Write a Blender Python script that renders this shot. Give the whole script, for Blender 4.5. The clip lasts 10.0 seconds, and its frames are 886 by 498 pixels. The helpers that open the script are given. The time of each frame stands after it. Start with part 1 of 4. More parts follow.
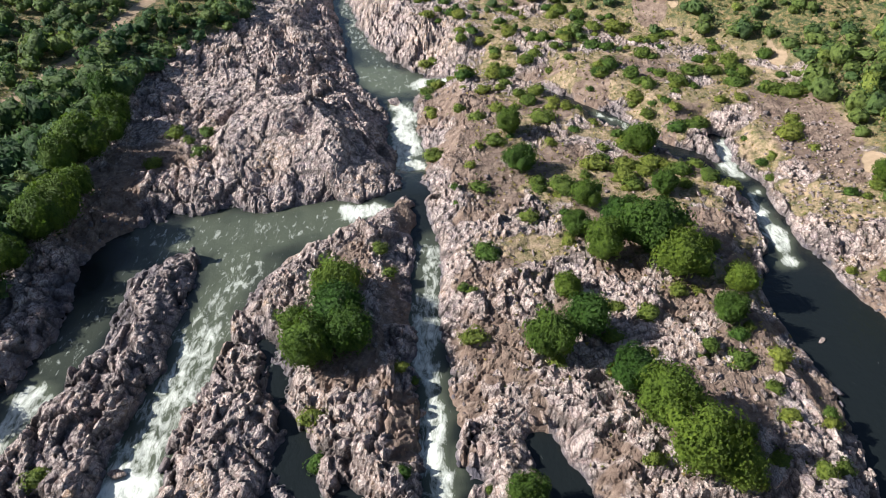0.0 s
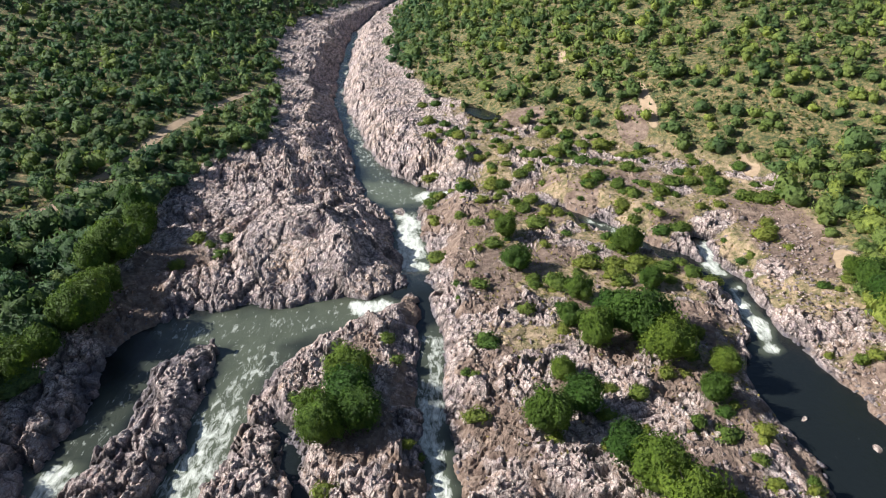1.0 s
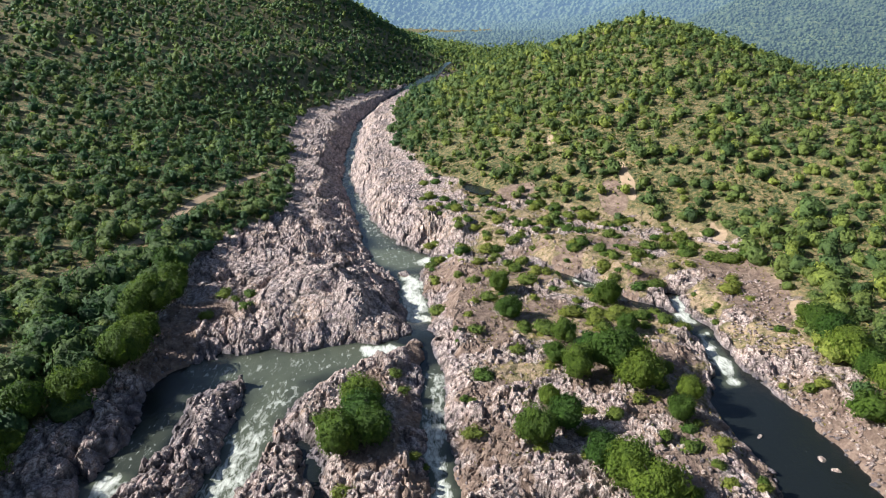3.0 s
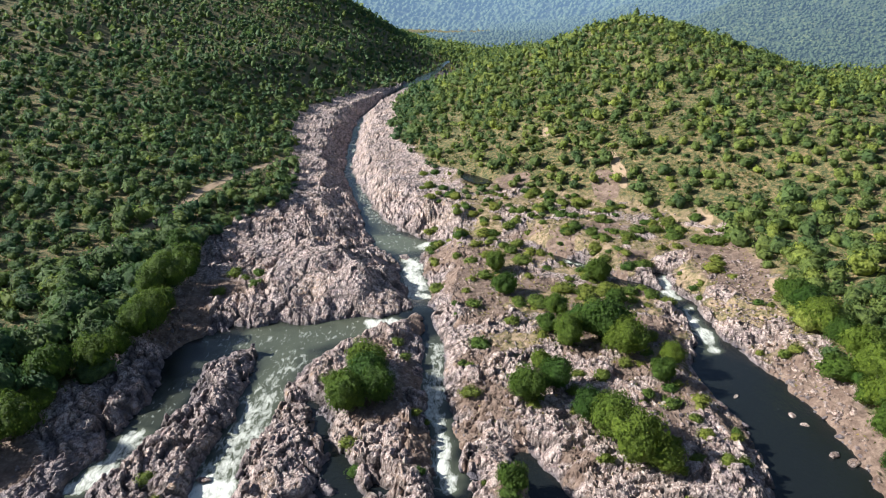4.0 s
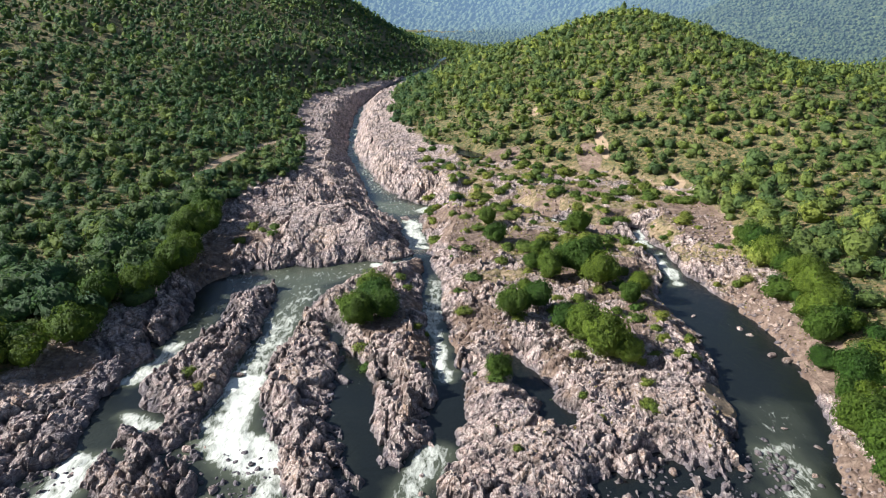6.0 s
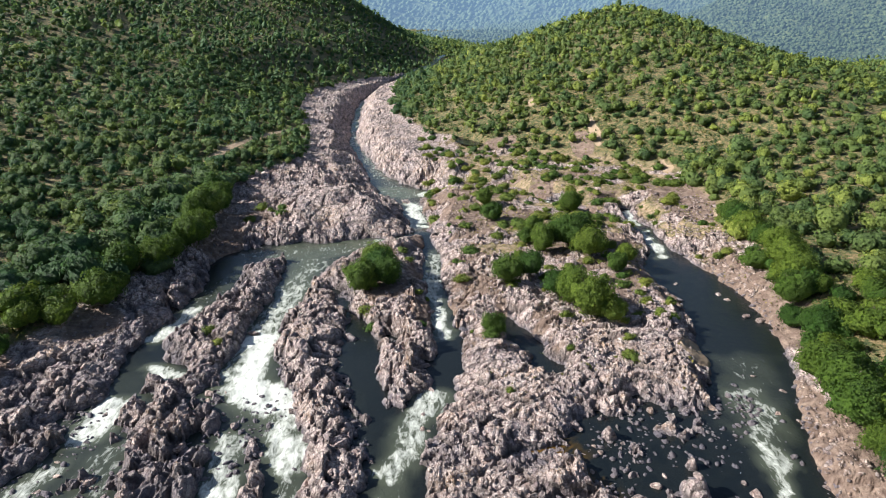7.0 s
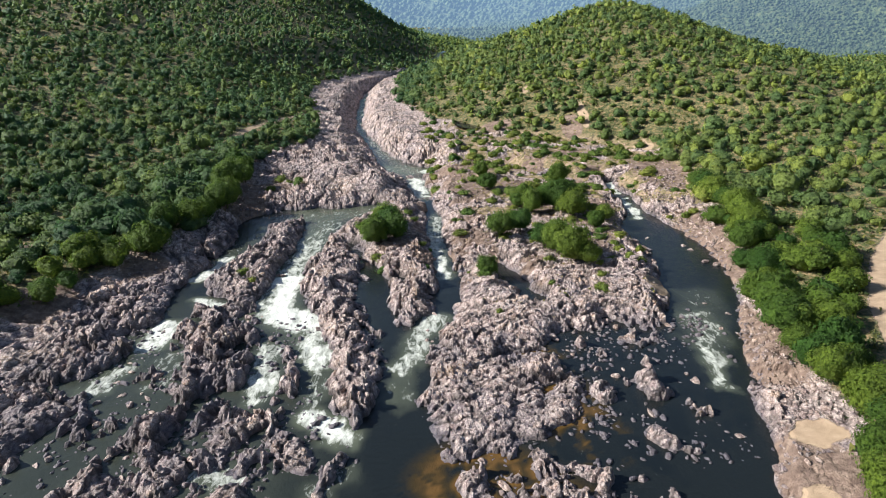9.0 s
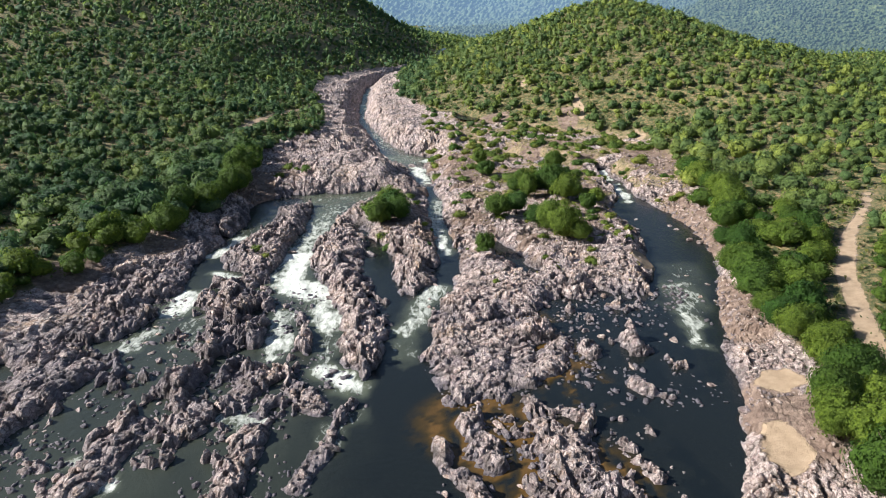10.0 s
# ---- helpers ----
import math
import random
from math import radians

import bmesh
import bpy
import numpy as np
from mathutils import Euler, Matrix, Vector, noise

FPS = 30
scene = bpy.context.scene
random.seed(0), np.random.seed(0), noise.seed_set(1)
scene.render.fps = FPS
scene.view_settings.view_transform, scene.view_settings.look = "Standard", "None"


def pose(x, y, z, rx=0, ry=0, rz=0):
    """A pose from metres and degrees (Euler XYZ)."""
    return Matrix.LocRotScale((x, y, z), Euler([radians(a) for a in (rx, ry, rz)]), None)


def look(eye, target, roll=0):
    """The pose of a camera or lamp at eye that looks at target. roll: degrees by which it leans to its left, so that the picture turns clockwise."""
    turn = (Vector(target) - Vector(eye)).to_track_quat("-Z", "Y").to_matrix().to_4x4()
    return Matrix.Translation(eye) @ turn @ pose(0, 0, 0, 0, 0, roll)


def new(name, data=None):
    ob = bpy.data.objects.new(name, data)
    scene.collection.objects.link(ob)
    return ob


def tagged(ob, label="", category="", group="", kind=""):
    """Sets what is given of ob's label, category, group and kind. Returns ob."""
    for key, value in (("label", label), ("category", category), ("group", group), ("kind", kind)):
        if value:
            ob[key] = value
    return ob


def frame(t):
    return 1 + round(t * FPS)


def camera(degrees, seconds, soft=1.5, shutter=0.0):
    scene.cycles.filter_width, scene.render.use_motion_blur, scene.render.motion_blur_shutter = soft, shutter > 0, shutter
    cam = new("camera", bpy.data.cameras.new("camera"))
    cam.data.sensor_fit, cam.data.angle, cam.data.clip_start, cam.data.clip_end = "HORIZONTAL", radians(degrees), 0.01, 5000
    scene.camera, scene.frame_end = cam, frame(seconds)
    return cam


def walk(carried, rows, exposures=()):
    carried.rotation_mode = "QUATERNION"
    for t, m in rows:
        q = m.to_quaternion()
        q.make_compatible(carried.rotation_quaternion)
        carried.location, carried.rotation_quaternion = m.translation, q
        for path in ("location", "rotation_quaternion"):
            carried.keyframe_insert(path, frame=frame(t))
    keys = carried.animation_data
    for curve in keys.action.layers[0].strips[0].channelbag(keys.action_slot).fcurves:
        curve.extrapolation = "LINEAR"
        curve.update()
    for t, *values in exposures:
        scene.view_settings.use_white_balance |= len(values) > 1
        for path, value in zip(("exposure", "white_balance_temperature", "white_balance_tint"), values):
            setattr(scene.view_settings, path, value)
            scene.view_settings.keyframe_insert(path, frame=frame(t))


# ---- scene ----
cam = camera(63.9, 10.0, soft=1.0)
METRES, EYE, TILT, LEAN, TURN = 110.0, 60.5, 0.0, 0.0, 0.0
ROWS = [
    (0.0, 0.0, 0.0, 0.0, -0.57, -37.22, 0.75),
    (0.5, -0.0028, -0.0458, 0.0017, -0.66, -32.22, 0.9),
    (1.0, -0.0051, -0.0899, 0.007, -0.71, -27.34, 1.04),
    (1.5, -0.0071, -0.1314, 0.0122, -0.77, -22.63, 1.13),
    (2.0, -0.0087, -0.1738, 0.0143, -0.8, -20.26, 1.15),
    (2.5, -0.0101, -0.218, 0.0169, -0.84, -20.24, 1.13),
    (4.0, -0.0145, -0.3537, 0.0022, -0.98, -20.1, 1.02),
    (4.5, -0.0164, -0.4029, -0.0092, -1.04, -20.01, 1.02),
    (5.0, -0.0178, -0.454, -0.0213, -1.12, -19.93, 1.01),
    (5.5, -0.0194, -0.5059, -0.0336, -1.2, -19.86, 0.99),
    (7.0, -0.0239, -0.6643, -0.0656, -1.34, -19.78, 0.96),
    (7.5, -0.0258, -0.7192, -0.0718, -1.32, -19.75, 0.97),
    (8.0, -0.0276, -0.7744, -0.0766, -1.32, -19.75, 0.99),
    (8.5, -0.0288, -0.8294, -0.0803, -1.32, -19.76, 1.03),
    (9.0, -0.0301, -0.8833, -0.084, -1.33, -19.79, 1.05),
    (9.5, -0.0315, -0.9358, -0.0881, -1.32, -19.85, 1.05),
    (10.0, -0.033, -0.989, -0.0918, -1.29, -19.88, 1.06),
]
EXPOSURE = 0.90
walk(cam, [(t, pose(0, 0, EYE, TILT, LEAN, TURN) @ pose(METRES * x, METRES * y, METRES * z, 90 + pitch, roll, yaw)) for t, x, y, z, yaw, pitch, roll in ROWS], [(0.0, EXPOSURE, 5880, 11), (10.0, EXPOSURE, 5880, 11)])

# ---- sky and sun ----
SUN_EL, SUN_AZ = radians(33), math.atan2(-1.0, 0.0)
sun_dir = Vector((math.cos(SUN_EL) * math.sin(SUN_AZ), math.cos(SUN_EL) * math.cos(SUN_AZ), math.sin(SUN_EL)))
world = bpy.data.worlds.new("sky")
scene.world = world
world.use_nodes = True
wn = world.node_tree.nodes
sky = wn.new("ShaderNodeTexSky")
sky.sky_type, sky.sun_disc = "NISHITA", False
sky.sun_elevation, sky.sun_rotation = SUN_EL, SUN_AZ
sky.dust_density, sky.air_density = 1.5, 1.0
wn["Background"].inputs["Strength"].default_value = 0.050
world.node_tree.links.new(sky.outputs["Color"], wn["Background"].inputs["Color"])
sun = new("sun", bpy.data.lights.new("sun", "SUN"))
sun.data.energy, sun.data.angle, sun.data.color = 5.0, radians(0.6), (1.0, 0.93, 0.82)
sun.matrix_world = look(sun_dir * 600, (0, 0, 0))


# ---- noise on arrays ----
def hash01(i, j, k):
    h = (i.astype(np.int64) * 374761393 + j.astype(np.int64) * 668265263 + k * 1442695041) & 0xFFFFFFFF
    h = ((h ^ (h >> 13)) * 1274126177) & 0xFFFFFFFF
    h = ((h ^ (h >> 16)) * 2246822519) & 0xFFFFFFFF
    return ((h ^ (h >> 15)) & 0xFFFFFF) / float(0xFFFFFF)


def vnoise(x, y, k=0):
    """Smooth value noise, 0 to 1."""
    i, j = np.floor(x), np.floor(y)
    u, v = x - i, y - j
    u, v = u * u * (3 - 2 * u), v * v * (3 - 2 * v)
    a, b = hash01(i, j, k), hash01(i + 1, j, k)
    c, d = hash01(i, j + 1, k), hash01(i + 1, j + 1, k)
    return (a * (1 - u) + b * u) * (1 - v) + (c * (1 - u) + d * u) * v


def fbm(x, y, k=0, octaves=4):
    total, amp, norm = 0.0, 1.0, 0.0
    for o in range(octaves):
        total = total + amp * vnoise(x * 2 ** o + 17.3 * o, y * 2 ** o - 9.1 * o, k + o)
        norm, amp = norm + amp, amp * 0.5
    return total / norm


def step(a, b, x):
    t = np.clip((x - a) / (b - a), 0, 1)
    return t * t * (3 - 2 * t)


def blocks(x, y, size, stretch, angle, k, tilt=0.5):
    """Jointed rock: each cell a tilted block of its own height with worn edges. Returns the height and the distance to the joint."""
    ca, sa = math.cos(angle), math.sin(angle)
    u, v = (x * ca + y * sa) / size, (-x * sa + y * ca) / (size * stretch)
    i0, j0 = np.floor(u), np.floor(v)
    f1, f2 = np.full(x.shape, 9.0), np.full(x.shape, 9.0)
    val = np.zeros(x.shape)
    for di in (-1, 0, 1):
        for dj in (-1, 0, 1):
            i, j = i0 + di, j0 + dj
            du, dv = u - (i + hash01(i, j, k)), v - (j + hash01(i, j, k + 1))
            d = np.sqrt(du * du + dv * dv)
            h = hash01(i, j, k + 2) + tilt * ((hash01(i, j, k + 3) - 0.5) * 2 * du + (hash01(i, j, k + 4) - 0.5) * 2 * dv)
            near = d < f1
            f2 = np.where(near, f1, np.minimum(f2, d))
            val = np.where(near, h, val)
            f1 = np.where(near, d, f1)
    return val, f2 - f1


def worn(joint, width):
    """A rounded shoulder that falls off towards the joint."""
    return np.sqrt(np.clip(joint / width, 0, 1) * (2 - np.clip(joint / width, 0, 1)))


# ---- plan of the river ----
# each course: x, y, half width
GORGE = [(12, 690, 2.0), (-4, 620, 2.2), (-20, 560, 2.4), (-34, 479, 2.0), (-45, 390, 1.7), (-42, 312, 1.5), (-38, 252, 1.6), (-31, 220, 2.0),
         (-24, 191, 2.8), (-18, 171, 4.6), (-11.5, 158.5, 7.2), (-9.4, 143, 2.8), (-6.5, 124, 2.5), (-5.5, 111, 1.9), (-3.8, 99, 1.0)]
CENTRE = [(-3.8, 99, 1.0), (-2.6, 87, 1.8), (-2.5, 79, 1.9), (-2.3, 70, 1.3), (-1.5, 65, 1.6), (-1.5, 58, 1.7), (-1, 50, 2.0), (0.3, 40, 2.2), (-0.8, 28, 2.0),
          (-4, 21.5, 2.8), (-7.3, 11, 3.0), (-8.4, -2, 3.2), (-10.7, -13, 4.4), (-11, -25, 6), (-9.5, -38, 6.1), (-8, -60, 7), (-8, -110, 9)]
LEFT = [(-5.5, 106, 1.4), (-13, 98.5, 2.4), (-22, 95.5, 5.5), (-31, 90, 8), (-31.5, 80, 4.6), (-32.6, 73, 3.5), (-33.3, 64.6, 3.2), (-34, 57, 3.0), (-34.8, 48, 3.2),
        (-34.2, 35, 4.0), (-30.5, 24, 4.8), (-24.5, 14, 2.6), (-22.8, 4, 2.2), (-22.4, -4, 2.3), (-21, -11, 3), (-15, -14, 3)]
FAR_LEFT = [(-31, 93, 6), (-42, 93, 5.5), (-49.5, 88, 4.8), (-50, 78, 3.4), (-48.9, 68, 3.4), (-51.3, 56, 2.4), (-54.5, 46, 2.1), (-53, 37, 3.6), (-47, 33.5, 2.4)]
FAR_LEFT_LOW = [(-53, 37, 3.2), (-52.5, 27, 2.0), (-54, 18, 3.0), (-51, 10, 4.0), (-56, 2, 3), (-48, -4, 5)]
LEFT_LOW = [(-31, 22, 3), (-31.8, 14, 2.6), (-30.7, 0, 2.6)]
RIGHT = [(-6, 157.5, 2.6), (3, 157, 1.4), (12, 155.3, 1.0), (22.6, 146, 1.0), (30.7, 134.5, 1.2), (35.3, 128, 1.3), (42.8, 117.5, 2.2), (49, 112, 2.2), (53.2, 105, 2.4),
         (53.4, 97, 2.5), (52.5, 88, 2.8), (52, 80, 5.5), (52.3, 72, 6.8), (54.5, 56, 6.4), (52.4, 40, 6.8), (48.6, 26, 6.4), (44.5, 12, 5.0), (41.5, 0, 5)]
RIGHT_FALL = [(52.5, 122.5, 1.0), (52.3, 116, 1.2), (52.8, 109, 1.8)]
BACKWATER = [(-24, 68, 0.4), (-18, 54, 1.2), (-14.5, 44, 2.4), (-14, 30, 2.2), (-10.5, 18, 1.0)]
POOL_MID = [(11, 51, 0.8), (13.5, 43, 2.0), (17, 31, 1.6)]
TARN = [(12.5, 202, 2.0), (15.5, 197, 1.7)]
COURSES = [GORGE, CENTRE, LEFT, FAR_LEFT, FAR_LEFT_LOW, LEFT_LOW, RIGHT, RIGHT_FALL, BACKWATER, POOL_MID]

# rock masses that rise from the wide river: x0, y0, x1, y1, radius, top
MASSES = [
    (4, 26, 3, -9, 8.5, -4.7), (12, 14, 9, -12, 5.0, -5.1), (-27, 42, -18.5, 6, 6.6, -4.0), (-16.5, 6, -15.5, -10, 3.6, -4.4), (-8, 44, -7.6, 26, 4.5, -4.1),
    (10.6, -20, 15.6, -41, 2.0, -4.6), (15.6, -41, 17, -52, 2.0, -5.0), (-4, -29.5, -3.6, -33, 1.6, -4.6), (-4.7, -38, -5, -41, 1.5, -4.8), (0.6, -24, 4, -34, 1.5, -4.9),
    (-0.5, -36, 2, -41, 1.7, -4.9), (21.9, -3, 22.1, -5, 1.4, -4.5), (29.5, 0, 29.8, -5, 1.0, -4.6), (27, -15, 28, -17, 1.3, -4.9), (30.3, -18.6, 31, -19, 0.8, -5.3),
    (21, -31, 23.5, -37, 1.2, -5.2), (18, -1, 14, -10, 1.8, -4.9), (14.4, -22, 16, -23, 1.3, -5.2), (41.8, 8, 40.5, 4, 2.2, -4.8),
    (-37, 10, -36, 4, 4.2, -4.4), (-43, 20, -41, 8, 3.6, -4.6), (-43, -2, -44, -12, 2.8, -4.9), (-29, -26, -30, -40, 2.4, -4.8), (-46.5, -22, -48, -36, 2.8, -4.9),
    (-38.5, -18, -38, -24, 2.0, -5.0), (-28.6, 14, -27.6, 5, 2.4, -4.9), (-32, -11, -33, -14, 1.8, -5.1), (-25, -13, -21, -19, 2.4, -5.0), (-16, -20, -17, -27, 1.7, -5.1),
    (-19, -31, -21, -37, 1.6, -5.2), (-64, -6, -68, -20, 6.5, -4.1), (-62, 12, -76, 2, 6.0, -4.2), (-41.5, 57, -41, 78, 4.4, -3.6), (-45, 40, -41, 56, 4.6, -3.9),
    (-44, 27, -40, 32, 3.2, -4.6), (-8.3, -2, -8.1, 4, 0.9, -5.2),
]
WATER_Z = -6.2


def course_distance(x, y, course):
    """Distance from the water's edge of a course (negative inside) and the way along it."""
    best, along = np.full(x.shape, 1e9), np.zeros(x.shape)
    run = 0.0
    for (x0, y0, w0), (x1, y1, w1) in zip(course[:-1], course[1:]):
        dx, dy = x1 - x0, y1 - y0
        length = math.hypot(dx, dy)
        t = np.clip(((x - x0) * dx + (y - y0) * dy) / (length * length), 0, 1)
        d = np.hypot(x - x0 - t * dx, y - y0 - t * dy) - (w0 + t * (w1 - w0))
        along = np.where(d < best, run + t * length, along)
        best = np.minimum(best, d)
        run += length
    return best, along


def capsule(x, y, x0, y0, x1, y1):
    dx, dy = x1 - x0, y1 - y0
    t = np.clip(((x - x0) * dx + (y - y0) * dy) / (dx * dx + dy * dy), 0, 1)
    return np.hypot(x - x0 - t * dx, y - y0 - t * dy)


def water_level(x, y):
    deep = 1 - step(-3, 16, x)
    fall = 2.7 * step(103, 124, y) * deep + 0.9 * step(128, 156, y)
    return WATER_Z - fall - 0.006 * np.clip(y - 160, 0, 600) * deep


# edges of the woods: x at given y
EDGE_L_Y = [-120, -40, 0, 27, 46, 60, 85, 105, 122, 146, 162, 178, 200, 235, 287, 344, 372, 446, 500, 592, 660, 700, 740, 900]
EDGE_L_X = [-100, -92, -85, -76, -70, -65, -58.5, -60, -61, -62, -58, -47, -47, -55, -64, -74, -70, -56, -36, -18, 0, 20, 60, 90]
EDGE_R_Y = [-120, -60, -42, -30, -21, -11, 1, 30, 70, 91, 110, 135, 151, 168, 180, 192, 204, 225, 260, 297, 390, 480, 600, 700, 900]
EDGE_R_X = [38, 41, 43, 43.5, 49.5, 50.5, 51, 55.5, 67.5, 67, 72, 73, 72, 52, 34, 18, 6, -6, -16, -21, -25, -18, 8, 22, 60]
BANK_Y = [-120, -60, -42, -36, -26, -19, -11, 5, 21, 40]
BANK_X = [24, 28, 31, 35, 37.8, 41.6, 42.5, 47, 51.5, 60]
LAKE_X = [-120, -95, -78, -64, -56, -46, -38, -30, -20, -10, 2, 14, 20, 28, 36, 44, 60]
LAKE_Y = [-40, -22, -4, 14, 24, 28, 30, 30, 44, 40, 18, 14, 18, 23, 20, 24, 30]
TRAIL = [(-84, 122, 0.9), (-82, 135, 0.9), (-76, 165, 1.0), (-73.5, 180, 1.0), (-68, 200, 0.8), (-60, 230, 0.5)]
TRACK = [(52, -60, 1.2), (57, -30, 1.2), (66, -5, 1.3), (73, 12, 1.4), (84, 31, 1.0), (96, 46, 0.6), (104, 58, 0.4)]
TRAIL_LOW = [(-108, 40, 0.9), (-93, 52, 0.9), (-84, 60, 0.8)]
# bare sandy places: x, y, radius in x and in y
SAND = [(46, -19, 4.2, 3.2), (39.5, -36, 3.4, 5.0), (74, 104, 2.2, 5.5), (73, 148, 2.4, 5), (40, 221, 2.6, 4), (57, 182, 1.6, 10), (42, 34, 2.5, 4)]
# bare reddish earth
EARTH = [(-57, 98, 7, 13), (-66, 48, 5, 8), (-78, 28, 7, 8), (-53, 112, 8, 6), (-13, 80, 3, 8), (30, 55, 9, 6), (-12, 64, 5, 8), (50, 10, 6, 20), (43, -28, 5, 12), (62, 55, 5, 26), (68, 120, 8, 22), (52, 20, 4, 12), (52, 176, 4, 9), (24, 192, 8, 5)]
DOME = (-25, 123, 17, 27)
# hills: x, y, height, spread left, right, near, far; the last, out of view, is added to shade the left woods
HILLS = [(118, 392, 46, 62, 41, 125, 80), (-330, 520, 86, 190, 150, 205, 260), (-150, 790, 68, 120, 74, 130, 220), (150, 215, 7, 60, 70, 60, 80), (-290, 50, 108, 150, 60, 230, 75)]


def fields(x, y):
    """Height of the ground and what covers it."""
    lx, rx = np.interp(y, EDGE_L_Y, EDGE_L_X), np.interp(y, EDGE_R_Y, EDGE_R_X)
    wob = (fbm(x / 14, y / 14, 40, 3) - 0.5) * 7
    inland = np.maximum(lx - x + wob, x - rx + wob)
    hills = np.zeros(x.shape)
    for hx, hy, h, sl, sr, sn, sf in HILLS:
        dx, dy = x - hx, y - hy
        sx, sy = np.where(dx < 0, sl, sr), np.where(dy < 0, sn, sf)
        q = (dx / sx) ** 2 + (dy / sy) ** 2
        hills = hills + h * np.exp(-0.5 * q if hx != 118 else -0.62 * (q + 0.03) ** 0.70)
    floor_drop = -0.006 * np.clip(y - 160, 0, 700) - 3.0 * step(160, 260, y) * (1 - step(-20, 40, np.abs(inland + 40) - 40))
    lift = step(-6, 60, inland)
    z = -4.3 + 0.12 * floor_drop + 2.4 * step(-8, 14, inland) + np.clip(inland, 0, 110) * 0.03 - 17 * step(260, 720, y) + hills * (0.25 + 0.75 * lift) - 7 * step(300, 480, y) * step(150, 230, x)
    z = z + (fbm(x / 35, y / 35, 3, 3) - 0.5) * (1.5 + 5 * step(20, 160, inland))
    # the wide river with its islands
    warp = (fbm(x / 6, y / 6, 60, 3) - 0.5) * 5
    soft_edge = 2 + 3 * step(8, 16, x)
    lake = step(soft_edge + 1, -soft_edge, y - np.interp(x, LAKE_X, LAKE_Y) + warp) * step(2.5, -1.5, x - np.interp(y, BANK_Y, BANK_X) + warp * 0.5)
    speck = 0.62 * fbm(x / 2.8 + 5, y / 4.4, 71, 3) + 0.38 * fbm(x / 1.2, y / 1.6, 78, 3)
    field = fbm(x / 14, y / 18, 75, 2)
    left_part = step(-18, -26, x)
    mid_part = step(-5, 1, x) * step(24, 16, x + 0.25 * y)
    right_part = step(14, 19, x) * step(-27, -8, y) * (0.34 + 0.30 * step(4, 18, y)) * step(48, 38, x + 0.35 * y)
    cover = np.maximum(np.maximum(0.78 * left_part, 0.62 * mid_part), right_part)
    bed = -7.5 + 6.8 * np.clip(speck * 1.35 - 0.65 + 0.5 * (field - 0.5) + 0.34 * (cover - 0.55), -0.2, 0.5) * step(0.02, 0.5, cover)
    shallow = step(6, 0, capsule(x, y, 2, -24, 12, -36) - 6) * (1 - step(-20, -16, y))
    bed = bed + 0.5 * shallow
    for x0, y0, x1, y1, r, top in MASSES:
        d = capsule(x, y, x0, y0, x1, y1) + warp * min(0.7, 0.22 * r)
        bed = np.maximum(bed, bed + (top - 0.25 - bed) * step(r * 0.40 + 1.0, -r * 0.6, d - r))
    z = z * (1 - lake) + np.minimum(z, bed) * lake
    # the big smooth dome beside the gorge
    dome = np.hypot((x - DOME[0]) / DOME[2], (y - DOME[1]) / DOME[3]) + warp * 0.02
    z = z + 2.9 * step(1.08, 0.86, dome) + 1.6 * step(0.95, 0.2, dome)
    gully = course_distance(x, y, [(-42, 128, 0.3), (-36, 140, 0.6), (-30, 150, 0.8), (-20, 156, 1.0)])[0]
    z = z - 2.8 * step(2.6, 0.3, gully)
    # channels
    wl = water_level(x, y)
    edge = np.full(x.shape, 1e9)
    for n, course in enumerate(COURSES):
        d, _ = course_distance(x, y, course)
        d = d + (fbm(x / 4.5, y / 4.5, 80 + n, 4) - 0.5) * 3.4
        edge = np.minimum(edge, d)
        slope = 0.62 - 0.25 * step(126, 150, y) + 0.45 * step(165, 215, y) if course is GORGE else 0.5
        cut = wl - 1.2 + 1.5 * step(-0.9, 0.8, d) + np.clip(d, 0, 60) * slope * (0.6 + 0.8 * vnoise(x / 5, y / 7, 88))
        z = np.where(d < 24, np.minimum(z, cut), z)
    d, _ = course_distance(x, y, TARN)
    z = np.where(d < 3, np.minimum(z, z - 1.0 * step(3, 0, d)), z)
    # covers
    sand = np.zeros(x.shape)
    for sx, sy, a, b in SAND:
        sand = np.maximum(sand, step(1.25, 0.7, np.hypot((x - sx) / a, (y - sy) / b) + warp * 0.24))
    for course in (TRAIL, TRACK, TRAIL_LOW):
        d, _ = course_distance(x, y, course)
        sand = np.maximum(sand, step(1.2, -0.3, d + warp * 0.15))
    earth = np.zeros(x.shape)
    for sx, sy, a, b in EARTH:
        earth = np.maximum(earth, step(1.3, 0.6, np.hypot((x - sx) / a, (y - sy) / b) + warp * 0.07))
    gravel = step(0.47, 0.60, fbm(x / 8, y / 8, 93, 4)) * step(-12, -6, x) * step(60, 46, x) * step(24, 44, y) * step(160, 150, y)
    earth = np.maximum(earth, 0.8 * gravel)
    woods = step(0, 7, inland) * (1 - 0.8 * sand)
    # scrub on the island between the channels and on the right bank
    green = step(0.40, 0.60, fbm(x / 7, y / 7, 90, 4) + 0.06 * step(70, 100, y)) * step(50, 85, y) * step(2, 12, x)
    scrub_bank = step(-26, 0, inland) * step(120, 170, y) * step(-5, 12, x)
    soil = np.maximum(np.maximum(0.75 * green, 0.9 * scrub_bank * step(0.38, 0.6, fbm(x / 9, y / 9, 97, 3))), woods)
    soil = soil * step(0.2, 2.2, edge) * (1 - lake * (1 - woods))
    rock = (1 - soil) * (1 - sand) * (1 - 0.6 * earth)
    return z, rock, soil, (sand, earth), wl, edge, lake, inland, woods


